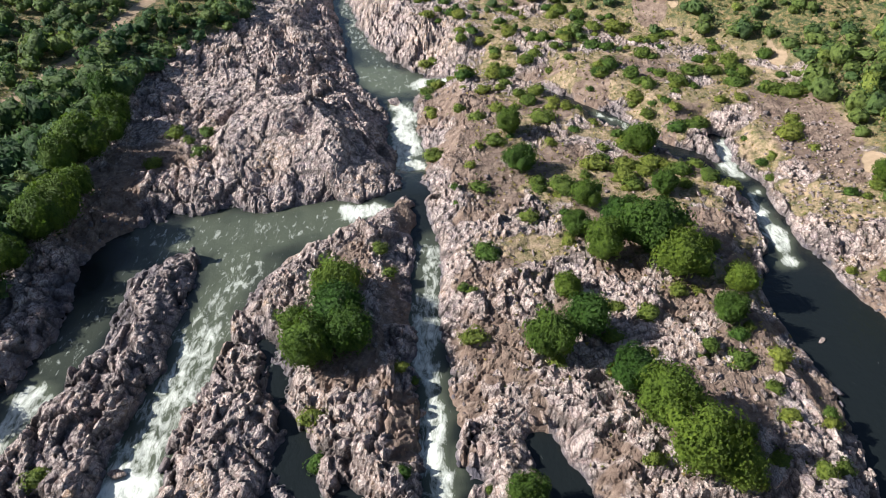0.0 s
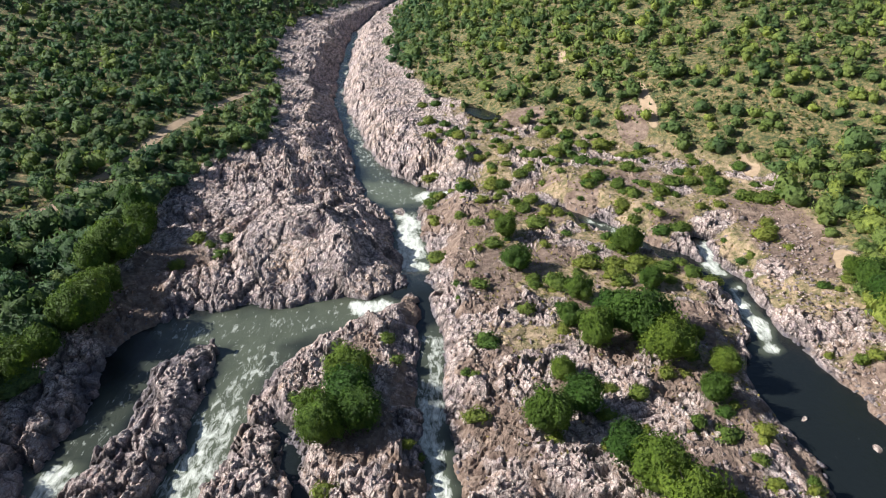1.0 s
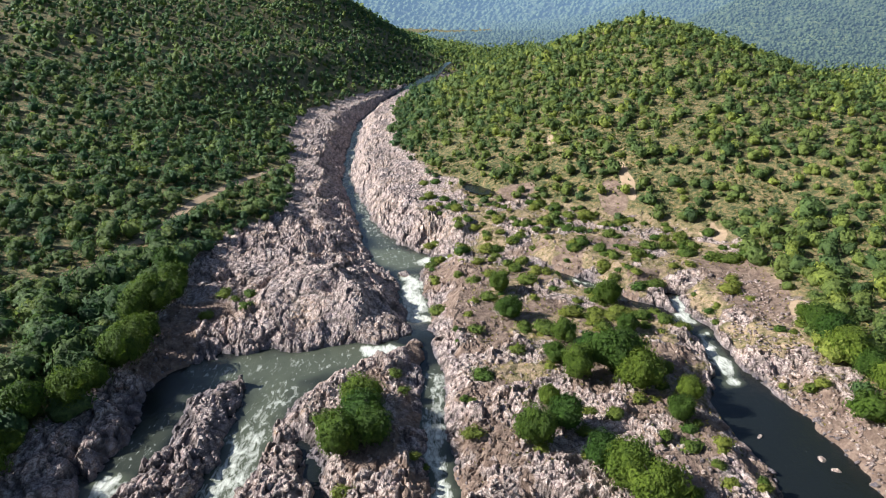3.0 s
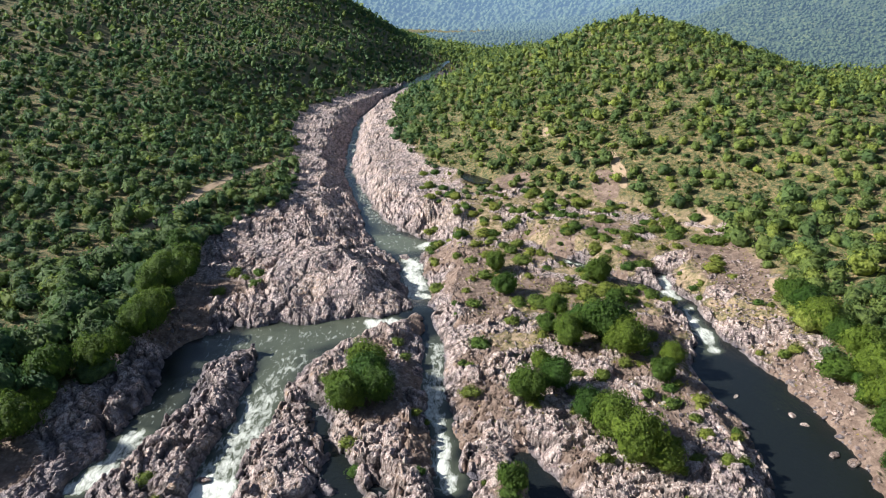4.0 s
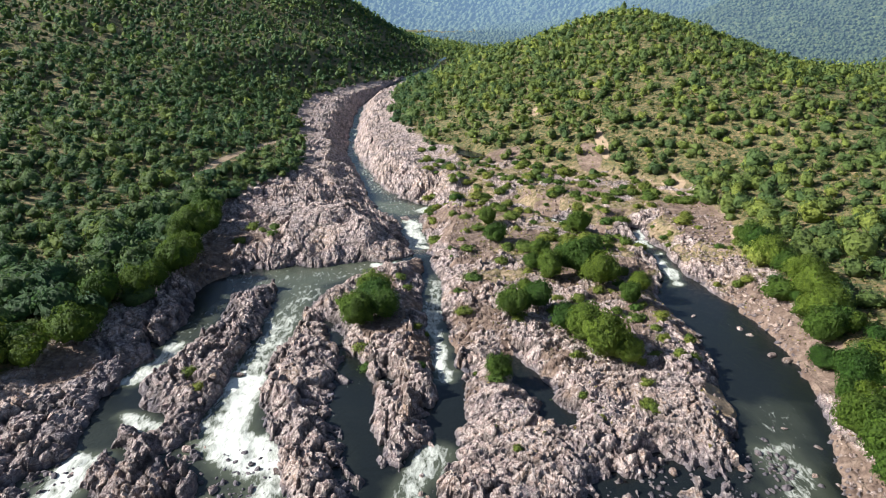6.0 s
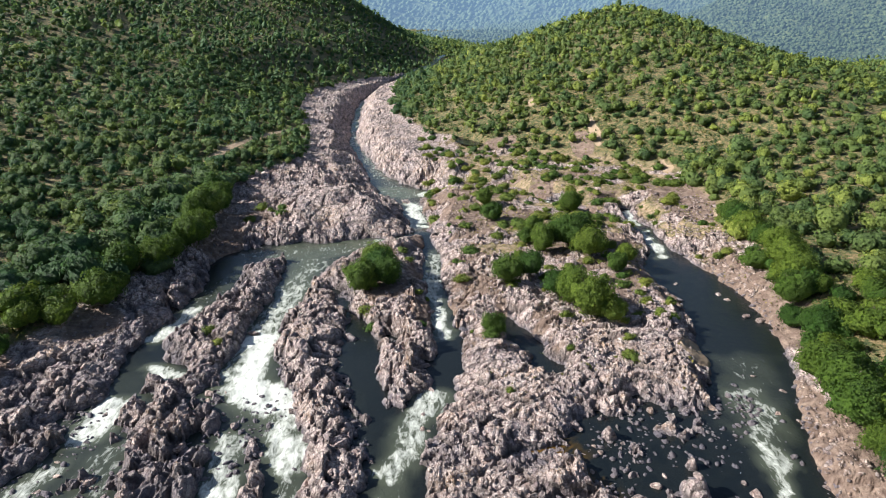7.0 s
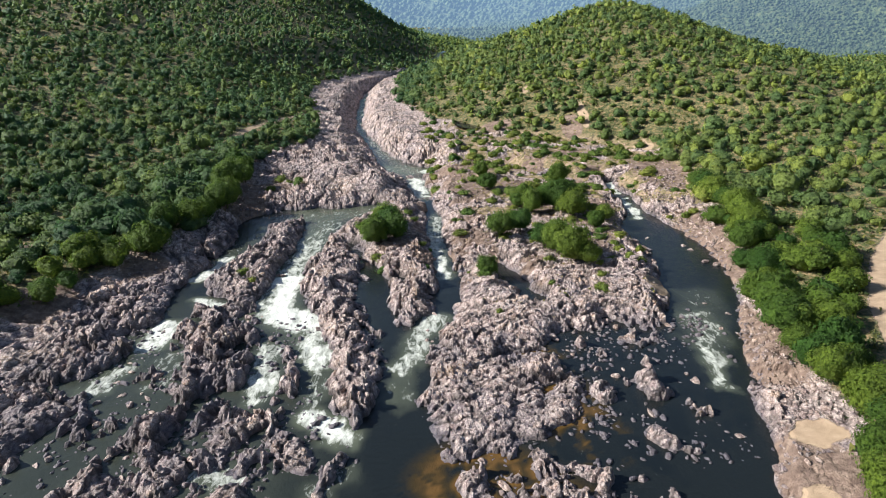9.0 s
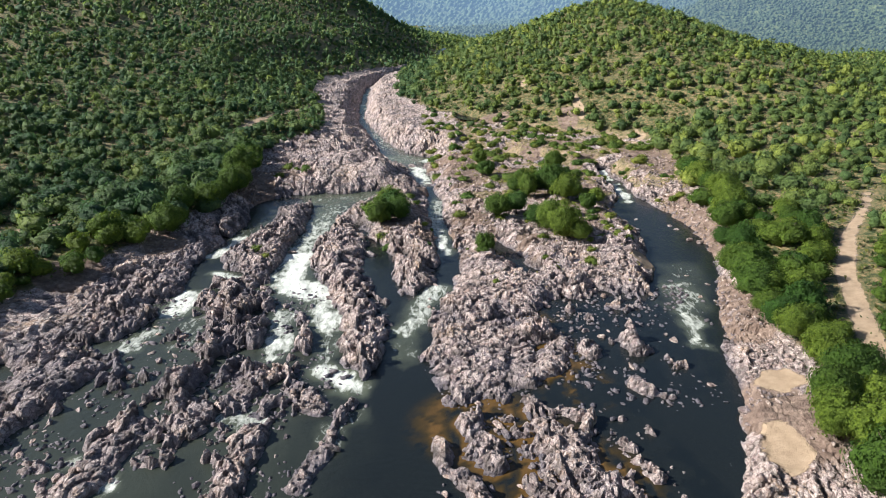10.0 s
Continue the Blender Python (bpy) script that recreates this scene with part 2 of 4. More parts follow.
def relief(x, y, z, rock, wl, lake):
    """Jointed and weathered rock added to the smooth ground."""
    wx = x + (fbm(x / 3.4, y / 3.4, 20, 3) - 0.5) * 3.0
    wy = y + (fbm(x / 3.4, y / 3.4, 30, 3) - 0.5) * 3.0
    # the slabs lie along the flow on the left and across it on the middle islands
    across = (x + 0.6 * (wx - x) > -6.5) & (y < 70) & (x < 36)
    wx, wy = np.where(across, wy, wx), np.where(across, -wx, wy)
    dome = step(1.15, 0.9, np.hypot((x - DOME[0]) / DOME[2], (y - DOME[1]) / DOME[3]))
    big, c1 = blocks(wx, wy, 4.2, 2.0, 0.16, 100, 0.8)
    mid, c2 = blocks(wx, wy, 1.9, 2.0, 0.34, 110, 0.75)
    fine, c3 = blocks(wx, wy, 1.0, 1.6, -0.2, 120, 0.7)
    slab, c4 = blocks(wx, wy, 1.25, 4.5, 0.75, 125, 1.0)
    swell = 0.55 + 1.1 * step(0.32, 0.68, fbm(x / 11, y / 11, 130, 3))
    add = 0.85 * (big - 0.5) + 0.70 * (worn(c1, 0.22) - 0.85)
    add = add + (0.62 * (mid - 0.5) + 0.70 * (worn(c2, 0.28) - 0.85)) * (1 - 0.75 * dome)
    add = add + (0.24 * (fine - 0.5) + 0.28 * (worn(c3, 0.35) - 0.8)) * (1 - 0.5 * dome)
    add = add + dome * (0.42 * (slab - 0.5) + 0.40 * (worn(c4, 0.45) - 0.8))
    far = 1 - 0.5 * step(125, 230, y)
    above = step(-2.2, 0.4, z - wl)
    crack = np.minimum(np.minimum(c1 / 0.10, c2 / 0.14), 1.0)
    grit = (fbm(x / 1.1, y / 1.1, 140, 3) - 0.5) * 0.34 * rock
    return z + add * rock * far * swell * above + grit, crack


def damp_and_shade(x, y, above):
    """Dark rock, 0 to 1, by the height above the water: damp, weathering and painted shade."""
    damp = 0.78 * step(0.95, 0.15, above)
    # shade painted on the left rocks, fading out towards their tops
    side = np.maximum(step(-28, -36, x) * step(44, 24, y) * step(-56, -48, x + 0.2 * np.clip(y, -60, 20)), step(-35, -39, x) * step(108, 96, y))
    tops = step(3.2, 1.4, above)
    spots = step(0.40, 0.62, fbm(x / 4, y / 6, 150, 3))
    return np.maximum(damp, np.maximum(side * (0.35 + 0.4 * spots), 0.38 * spots * step(0.25, 0.5, fbm(x / 18, y / 18, 155, 2))) * tops)


def ground_z(x, y):
    z, rock, soil, sand, wl, edge, lake, inland, woods = fields(x, y)
    return relief(x, y, z, rock, wl, lake)[0]


# ---- materials ----
def material(name):
    m = bpy.data.materials.new(name)
    m.use_nodes = True
    nt = m.node_tree
    return m, nt, nt.nodes["Principled BSDF"]


def node(nt, kind, **values):
    n = nt.nodes.new(kind)
    for key, value in values.items():
        n.inputs[key.replace("_", " ")].default_value = value
    return n


def ramp(nt, source, stops):
    n = nt.nodes.new("ShaderNodeValToRGB")
    els = n.color_ramp.elements
    while len(els) < len(stops):
        els.new(0.5)
    for el, (p, c) in zip(els, stops):
        el.position, el.color = p, (*c, 1)
    nt.links.new(source, n.inputs["Fac"])
    return n.outputs["Color"]


def mix(nt, fac, a, b, blend="MIX"):
    n = nt.nodes.new("ShaderNodeMix")
    n.data_type, n.blend_type = "RGBA", blend
    for socket, value in ((n.inputs["Factor"], fac), (n.inputs[6], a), (n.inputs[7], b)):
        if hasattr(value, "is_output"):
            nt.links.new(value, socket)
        else:
            socket.default_value = value if not isinstance(value, tuple) else (*value, 1)
    return n.outputs[2]


def maths(nt, op, a, b=0.0):
    n = nt.nodes.new("ShaderNodeMath")
    n.operation = op
    for socket, value in zip(n.inputs, (a, b)):
        if hasattr(value, "is_output"):
            nt.links.new(value, socket)
        else:
            socket.default_value = value
    return n.outputs[0]


def attr(nt, name):
    n = nt.nodes.new("ShaderNodeAttribute")
    n.attribute_name = name
    return n.outputs["Fac"]


def noise_tex(nt, scale, detail=5.0, rough=0.6, stretch=None, swirl=0.0):
    n = node(nt, "ShaderNodeTexNoise", Scale=scale, Detail=detail, Roughness=rough, Distortion=swirl)
    tc = nt.nodes.new("ShaderNodeNewGeometry").outputs["Position"]
    if stretch:
        mp = nt.nodes.new("ShaderNodeMapping")
        mp.inputs["Scale"].default_value = stretch
        nt.links.new(tc, mp.inputs["Vector"])
        tc = mp.outputs["Vector"]
    nt.links.new(tc, n.inputs["Vector"])
    return n.outputs["Fac"]


def bump(nt, bsdf, height, strength, distance):
    n = node(nt, "ShaderNodeBump", Strength=strength, Distance=distance)
    nt.links.new(height, n.inputs["Height"])
    nt.links.new(n.outputs["Normal"], bsdf.inputs["Normal"])


def joints(nt, scale, stretch, turn):
    """Distance to the nearest joint of a net of fractures."""
    where = nt.nodes.new("ShaderNodeNewGeometry").outputs["Position"]
    warp = node(nt, "ShaderNodeTexNoise", Scale=0.7, Detail=4.0)
    nt.links.new(where, warp.inputs["Vector"])
    bend = nt.nodes.new("ShaderNodeVectorMath")
    bend.operation = "MULTIPLY_ADD"
    nt.links.new(warp.outputs["Color"], bend.inputs[0])
    bend.inputs[1].default_value = (1.3, 1.3, 1.3)
    nt.links.new(where, bend.inputs[2])
    mp = nt.nodes.new("ShaderNodeMapping")
    mp.inputs["Scale"].default_value = stretch
    mp.inputs["Rotation"].default_value = (0, 0, turn)
    nt.links.new(bend.outputs[0], mp.inputs["Vector"])
    cell = node(nt, "ShaderNodeTexVoronoi", Scale=scale)
    cell.feature = "DISTANCE_TO_EDGE"
    nt.links.new(mp.outputs["Vector"], cell.inputs["Vector"])
    return cell.outputs["Distance"]


def rock_colour(nt):
    """Pink-grey gneiss with grey crusts, pale faces, dark patches and silt in its joints. Returns the colour and the
    height of the surface.
    """
    broad = noise_tex(nt, 0.12, 6, 0.7)
    base = ramp(nt, broad, [(0.36, (0.25, 0.215, 0.235)), (0.46, (0.42, 0.315, 0.295)), (0.55, (0.50, 0.365, 0.30)), (0.63, (0.50, 0.345, 0.225))])
    pale = ramp(nt, noise_tex(nt, 1.3, 9, 0.8, (1, 0.6, 1)), [(0.45, (0, 0, 0)), (0.54, (1, 1, 1))])
    base = mix(nt, pale, base, (0.73, 0.605, 0.535))
    dark = ramp(nt, noise_tex(nt, 1.7, 9, 0.82, (1, 0.5, 1)), [(0.55, (0, 0, 0)), (0.63, (0.7, 0.7, 0.7))])
    base = mix(nt, dark, base, (0.10, 0.085, 0.09))
    wide, narrow = joints(nt, 0.8, (1, 0.42, 1), 0.25), joints(nt, 2.3, (1, 0.6, 1), -0.35)
    base = mix(nt, 1.0, base, ramp(nt, wide, [(0.0, (0.36, 0.32, 0.31)), (0.05, (1, 1, 1))]), "MULTIPLY")
    base = mix(nt, 1.0, base, ramp(nt, narrow, [(0.0, (0.55, 0.51, 0.49)), (0.07, (1, 1, 1))]), "MULTIPLY")
    level = maths(nt, "ADD", maths(nt, "MULTIPLY", maths(nt, "MINIMUM", wide, 0.22), 2.0), maths(nt, "MULTIPLY", maths(nt, "MINIMUM", narrow, 0.22), 1.0))
    level = maths(nt, "ADD", level, maths(nt, "MULTIPLY", noise_tex(nt, 1.9, 9, 0.78), 0.9))
    return base, level


def stone_material(name, kind, socket):
    m, nt, bsdf = material(name)
    col, joint = rock_colour(nt)
    pick = nt.nodes.new(kind).outputs[socket]
    col = mix(nt, 0.85, col, ramp(nt, pick, [(0.0, (0.32, 0.32, 0.34)), (0.4, (0.62, 0.60, 0.60)), (0.8, (0.88, 0.85, 0.80)), (1.0, (1.0, 0.96, 0.90))]), "MULTIPLY")
    # bluish dark for damp stones and for the shade painted on them
    col = mix(nt, attr(nt, "damp_shade"), col, (0.100, 0.096, 0.120))
    nt.links.new(col, bsdf.inputs["Base Color"])
    bsdf.inputs["Roughness"].default_value = 0.75
    bump(nt, bsdf, joint, 1.0, 0.5)
    return m


rock_mat = stone_material("gneiss", "ShaderNodeObjectInfo", "Random")
stones_mat = stone_material("loose_gneiss", "ShaderNodeNewGeometry", "Random Per Island")

ground_mat, nt, bsdf = material("river_ground")
stone, joint = rock_colour(nt)
# damp bedrock and painted shade share this bluish dark
stone = mix(nt, attr(nt, "damp_shade"), stone, (0.100, 0.096, 0.120))
# silt brown along the block joints, also painting in the shade of the clefts
stone = mix(nt, attr(nt, "crack"), (0.10, 0.080, 0.070), stone)
soil_col = ramp(nt, noise_tex(nt, 0.55, 9, 0.8), [(0.38, (0.085, 0.085, 0.030)), (0.46, (0.19, 0.155, 0.07)), (0.54, (0.33, 0.24, 0.145)), (0.64, (0.47, 0.345, 0.23))])
litter = ramp(nt, noise_tex(nt, 0.7, 9, 0.82), [(0.42, (0.032, 0.050, 0.013)), (0.48, (0.085, 0.098, 0.028)), (0.53, (0.17, 0.135, 0.052)), (0.60, (0.33, 0.225, 0.115))])
soil_col = mix(nt, attr(nt, "woods"), soil_col, litter)
sand_col = ramp(nt, noise_tex(nt, 0.7, 6, 0.6), [(0.3, (0.31, 0.22, 0.135)), (0.6, (0.42, 0.305, 0.195)), (0.8, (0.48, 0.36, 0.245))])
patch = maths(nt, "ADD", attr(nt, "soil"), maths(nt, "MULTIPLY", maths(nt, "SUBTRACT", noise_tex(nt, 0.8, 6, 0.75), 0.5), 1.3))
soilness = ramp(nt, patch, [(0.40, (0, 0, 0)), (0.60, (1, 1, 1))])
col = mix(nt, soilness, stone, soil_col)
earth_col = ramp(nt, noise_tex(nt, 0.6, 7, 0.7), [(0.35, (0.11, 0.070, 0.050)), (0.5, (0.20, 0.138, 0.102)), (0.65, (0.32, 0.235, 0.175))])
earthness = ramp(nt, maths(nt, "ADD", attr(nt, "earth"), maths(nt, "MULTIPLY", maths(nt, "SUBTRACT", noise_tex(nt, 0.5, 6, 0.7), 0.5), 1.2)), [(0.4, (0, 0, 0)), (0.65, (1, 1, 1))])
col = mix(nt, earthness, col, earth_col)
sandness = ramp(nt, maths(nt, "ADD", attr(nt, "sand"), maths(nt, "MULTIPLY", maths(nt, "SUBTRACT", noise_tex(nt, 0.45, 7, 0.75), 0.5), 1.5)), [(0.50, (0, 0, 0)), (0.66, (1, 1, 1))])
col = mix(nt, sandness, col, sand_col)
nt.links.new(col, bsdf.inputs["Base Color"])
bsdf.inputs["Roughness"].default_value = 0.85
rough_rock = maths(nt, "MULTIPLY", joint, maths(nt, "MULTIPLY", maths(nt, "SUBTRACT", 1.0, maths(nt, "MULTIPLY", soilness, 0.75)), maths(nt, "SUBTRACT", 1.0, maths(nt, "MAXIMUM", maths(nt, "MULTIPLY", earthness, 0.55), sandness))))
grain = maths(nt, "ADD", maths(nt, "MULTIPLY", noise_tex(nt, 2.6, 9, 0.75), 0.3), rough_rock)
bump(nt, bsdf, grain, 1.0, 0.6)

water_mat, nt, bsdf = material("river_water")
depth = attr(nt, "depth")
col = ramp(nt, depth, [(0.0, (0.11, 0.062, 0.018)), (0.35, (0.040, 0.028, 0.010)), (0.75, (0.011, 0.014, 0.014)), (1.0, (0.008, 0.011, 0.012))])
churn_sheen = attr(nt, "churn_sheen")
# churned water, and the sky sheen painted on the left water
col = mix(nt, churn_sheen, col, (0.105, 0.118, 0.080))
streak = noise_tex(nt, 1.1, 9, 0.72, (1.0, 0.38, 1.0), 0.5)
froth = maths(nt, "ADD", attr(nt, "foam"), maths(nt, "MULTIPLY", maths(nt, "SUBTRACT", streak, 0.5), 2.3))
foam_f = ramp(nt, froth, [(0.40, (0, 0, 0)), (0.95, (1, 1, 1))])
col = mix(nt, foam_f, col, (0.68, 0.70, 0.62))
nt.links.new(col, bsdf.inputs["Base Color"])
nt.links.new(ramp(nt, foam_f, [(0, (0.10, 0.10, 0.10)), (0.6, (0.8, 0.8, 0.8))]), bsdf.inputs["Roughness"])
bsdf.inputs["IOR"].default_value = 1.33
bump(nt, bsdf, noise_tex(nt, 1.6, 6, 0.65, (1, 0.6, 1)), 0.35, 0.25)


def leaf_material(name, low, high, source, gloss=0.3):
    m, nt, bsdf = material(name)
    if source == "object":
        pick = nt.nodes.new("ShaderNodeObjectInfo").outputs["Random"]
    else:
        pick = attr(nt, "tint")
    base = ramp(nt, pick, [(0.0, low), (0.55, tuple((a + b) / 2 for a, b in zip(low, high))), (1.0, high)])
    speckle = nt.nodes.new("ShaderNodeNewGeometry").outputs["Random Per Island"]
    base = mix(nt, 0.8, base, ramp(nt, speckle, [(0.0, (0.78, 0.80, 0.78)), (1.0, (1.2, 1.2, 1.1))]), "MULTIPLY")
    tufts = noise_tex(nt, 1.9, 6, 0.8)
    base = mix(nt, 1.0, base, ramp(nt, tufts, [(0.36, (0.60, 0.64, 0.62)), (0.50, (1.12, 1.10, 1.06)), (0.64, (1.6, 1.5, 1.2))]), "MULTIPLY")
    nt.links.new(base, bsdf.inputs["Base Color"])
    bump(nt, bsdf, tufts, 0.7, 0.9)
    bsdf.inputs["Roughness"].default_value = 0.6
    bsdf.inputs["Specular IOR Level"].default_value = gloss
    through_leaf = nt.nodes.new("ShaderNodeBsdfTranslucent")
    nt.links.new(base, through_leaf.inputs["Color"])
    blend = nt.nodes.new("ShaderNodeMixShader")
    blend.inputs[0].default_value = 0.36
    nt.links.new(bsdf.outputs[0], blend.inputs[1])
    nt.links.new(through_leaf.outputs[0], blend.inputs[2])
    nt.links.new(blend.outputs[0], nt.nodes["Material Output"].inputs["Surface"])
    return m


leaf_mat = leaf_material("leaves", (0.042, 0.098, 0.014), (0.140, 0.200, 0.024), "object")
bush_mat = leaf_material("bush_leaves", (0.065, 0.130, 0.022), (0.225, 0.255, 0.048), "object")
wood_leaf_mat = leaf_material("woodland_leaves", (0.050, 0.112, 0.046), (0.270, 0.320, 0.062), "tint", 0.35)
bark_mat, nt, bsdf = material("bark")
nt.links.new(ramp(nt, noise_tex(nt, 3, 6, 0.7), [(0.3, (0.07, 0.05, 0.035)), (0.7, (0.20, 0.16, 0.12))]), bsdf.inputs["Base Color"])
bsdf.inputs["Roughness"].default_value = 0.9

def haze_glow(nt, bsdf):
    """Blue haze painted as a glow on the farthest hills, stronger with distance."""
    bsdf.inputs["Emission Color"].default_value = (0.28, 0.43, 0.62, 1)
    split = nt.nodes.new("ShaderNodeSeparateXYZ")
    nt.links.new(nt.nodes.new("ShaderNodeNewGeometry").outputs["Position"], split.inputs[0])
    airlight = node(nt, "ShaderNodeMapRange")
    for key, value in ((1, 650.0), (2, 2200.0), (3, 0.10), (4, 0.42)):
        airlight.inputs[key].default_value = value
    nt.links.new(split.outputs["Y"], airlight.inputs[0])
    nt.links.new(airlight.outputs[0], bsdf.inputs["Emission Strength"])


far_leaf_mat, nt, bsdf = material("distant_leaves")
nt.links.new(ramp(nt, attr(nt, "tint"), [(0.0, (0.030, 0.052, 0.025)), (1.0, (0.062, 0.088, 0.035))]), bsdf.inputs["Base Color"])
bsdf.inputs["Roughness"].default_value = 0.9
haze_glow(nt, bsdf)

hill_mat, nt, bsdf = material("distant_woods")
far_col = ramp(nt, noise_tex(nt, 0.11, 8, 0.8), [(0.42, (0.015, 0.03, 0.018)), (0.5, (0.05, 0.075, 0.035)), (0.58, (0.10, 0.12, 0.05))])
far_col = mix(nt, 0.8, far_col, ramp(nt, noise_tex(nt, 0.006, 4, 0.6), [(0.40, (0.45, 0.5, 0.55)), (0.6, (1.3, 1.3, 1.1))]), "MULTIPLY")
nt.links.new(far_col, bsdf.inputs["Base Color"])
bsdf.inputs["Roughness"].default_value = 1.0
haze_glow(nt, bsdf)
bump(nt, bsdf, noise_tex(nt, 0.12, 5, 0.7), 1.0, 6.0)


# ---- mesh helpers ----
def grid_mesh(name, xs, ys, zs, attributes, keep=None, smooth=True):
    nx, ny = len(xs), len(ys)
    verts = np.empty((ny, nx, 3), np.float32)
    verts[..., 0], verts[..., 1], verts[..., 2] = xs[None, :], ys[:, None], zs
    idx = np.arange(nx * ny, dtype=np.int32).reshape(ny, nx)
    quads = np.stack([idx[:-1, :-1], idx[:-1, 1:], idx[1:, 1:], idx[1:, :-1]], -1).reshape(-1, 4)
    verts = verts.reshape(-1, 3)
    values = {k: v.reshape(-1) for k, v in attributes.items()}
    if keep is not None:
        quads = quads[keep.reshape(-1)]
        used, inverse = np.unique(quads, return_inverse=True)
        verts, quads = verts[used], inverse.reshape(-1, 4).astype(np.int32)
        values = {k: v[used] for k, v in values.items()}
    return quad_mesh(name, verts, quads, values, smooth)


def quad_mesh(name, verts, quads, values=(), smooth=True, normals=None):
    me = bpy.data.meshes.new(name)
    me.vertices.add(len(verts))
    me.vertices.foreach_set("co", np.asarray(verts, np.float32).reshape(-1))
    quads = np.asarray(quads, np.int32)
    k = quads.shape[1]
    me.loops.add(len(quads) * k)
    me.loops.foreach_set("vertex_index", quads.reshape(-1))
    me.polygons.add(len(quads))
    me.polygons.foreach_set("loop_start", np.arange(0, len(quads) * k, k, dtype=np.int32))
    me.polygons.foreach_set("loop_total", np.full(len(quads), k, np.int32))
    me.polygons.foreach_set("use_smooth", np.full(len(quads), smooth) if isinstance(smooth, bool) else smooth)
    for key in dict(values):
        me.attributes.new(key, "FLOAT", "POINT").data.foreach_set("value", values[key].astype(np.float32))
    me.update(calc_edges=True)
    if normals is not None:
        me.normals_split_custom_set_from_vertices(normals)
    return me


def part(name, me, mat, parent, label=""):
    ob = new(name, me)
    if mat and not me.materials:
        me.materials.append(mat)
    ob.parent = parent
    return tagged(ob, label)


# ---- ground ----
def spread(dense_from, dense_to, cell, low, high, growth):
    line = list(np.arange(dense_from, dense_to + cell / 2, cell))
    s, p = cell, line[0]
    while p > low:
        s *= growth
        p -= s
        line.insert(0, p)
    s, p = cell, line[-1]
    while p < high:
        s *= growth
        p += s
        line.append(p)
    return np.array(line)


gx = spread(-66, 66, 0.35, -2600, 2600, 1.06)
near_y = spread(-52, 118, 0.36, -900, 119, 1.05)
gy, s_y = list(near_y), 0.37
while gy[-1] < 4200:
    s_y *= 1.0095 if gy[-1] < 520 else 1.08
    gy.append(gy[-1] + s_y)
gy = np.array(gy)
X, Y = np.meshgrid(gx, gy)
Z, ROCK, SOIL, (SANDY, EARTHY), WL, EDGE, LAKE, INLAND, WOODS = fields(X, Y)
Z, CRACK = relief(X, Y, Z, ROCK, WL, LAKE)
DAMP_SHADE = damp_and_shade(X, Y, Z - WL) * ROCK * step(40, 5, EDGE)
worn_face = (ROCK < 0.4)[:-1, :-1].reshape(-1)
ground = new("ground", grid_mesh("ground", gx, gy, Z, {"soil": SOIL, "sand": SANDY, "earth": EARTHY, "woods": WOODS, "damp_shade": DAMP_SHADE, "crack": CRACK * ROCK + (1 - ROCK)}, smooth=worn_face))
ground.data.materials.append(ground_mat)
tagged(ground, "rocky river valley of pink-grey gneiss and dry soil", "ground", kind="structure")

# ---- water ----
wxs, wys = np.arange(-110, 84, 0.6), np.concatenate([np.arange(-130, 170, 0.6), np.arange(170, 520, 1.5), np.arange(520, 700, 4)])
WX, WY = np.meshgrid(wxs, wys)
FZ, FR, _, _, FW, FE, FL, FI, _ = fields(WX, WY)
FZ = relief(WX, WY, FZ, FR, FW, FL)[0]
# rapids: x0, y0, x1, y1, radius, strength of the foam
RAPIDS = [
    (-4.5, 157, 0, 157, 2.6, 0.9), (-9.2, 145, -6, 116, 2.2, 0.85), (-11, 98.8, -16, 98, 1.8, 0.9), (-2.6, 88, -2.5, 74, 1.8, 0.55), (-2.3, 70, -1.4, 48, 1.9, 0.72),
    (-1, 50, -0.5, 46, 1.5, 0.75), (-3, 23, -9, 6, 2.2, 0.62), (-29, 84, -33, 70, 3.4, 0.42), (-33, 70, -34.5, 48, 3.0, 0.62), (-34.5, 46, -34, 32, 3.4, 0.95), (-33, 28, -27, 22, 3.8, 1.0),
    (-25, 18, -23, 8, 2.2, 0.8), (-22.7, 6, -22, -6, 2.0, 0.45), (-22, -8, -15.5, -13.5, 2.0, 0.85), (-31.5, 14, -30.5, -2, 2.0, 0.6), (-30.5, 2, -29, 0, 1.8, 0.8),
    (-46, 93, -38, 91, 3, 0.35), (-50, 76, -49, 64, 1.6, 0.15), (-50.5, 60, -54.5, 46, 2.0, 0.75), (-50, 34.5, -45, 33, 1.5, 0.75), (-53, 24, -54, 16, 2.6, 0.85), (-55, 8, -57, 1, 2.0, 0.6),
    (-48, 12, -47, 2, 2.2, 0.4), (-50, -30, -45, -36, 1.8, 0.75), (-34, -20, -29, -22, 2.4, 0.6), (-33, -17, -30, -15, 1.2, 0.5), (53, 101, 51.5, 84, 1.5, 0.75), (52.5, 120, 52.8, 108, 1.2, 0.8),
    (45.5, 22, 43, 11, 2.4, 0.5), (43, 9, 41, -2, 1.3, 0.65), (24, 146, 13, 155, 0.9, 0.7), (32, 133, 37, 127, 0.8, 0.6), (-40, 300, -38, 240, 2.0, 0.5), (-34, 240, -20, 180, 2.4, 0.40),
    (-41, 372, -42, 310, 2.0, 0.5), (-33, 478, -40, 400, 2.2, 0.45), (-16, -22, -19, -30, 1.6, 0.35), (50, 32, 46, 22, 3, 0.25),
]
FOAM, CHURN_SHEEN = np.zeros(WX.shape), np.zeros(WX.shape)
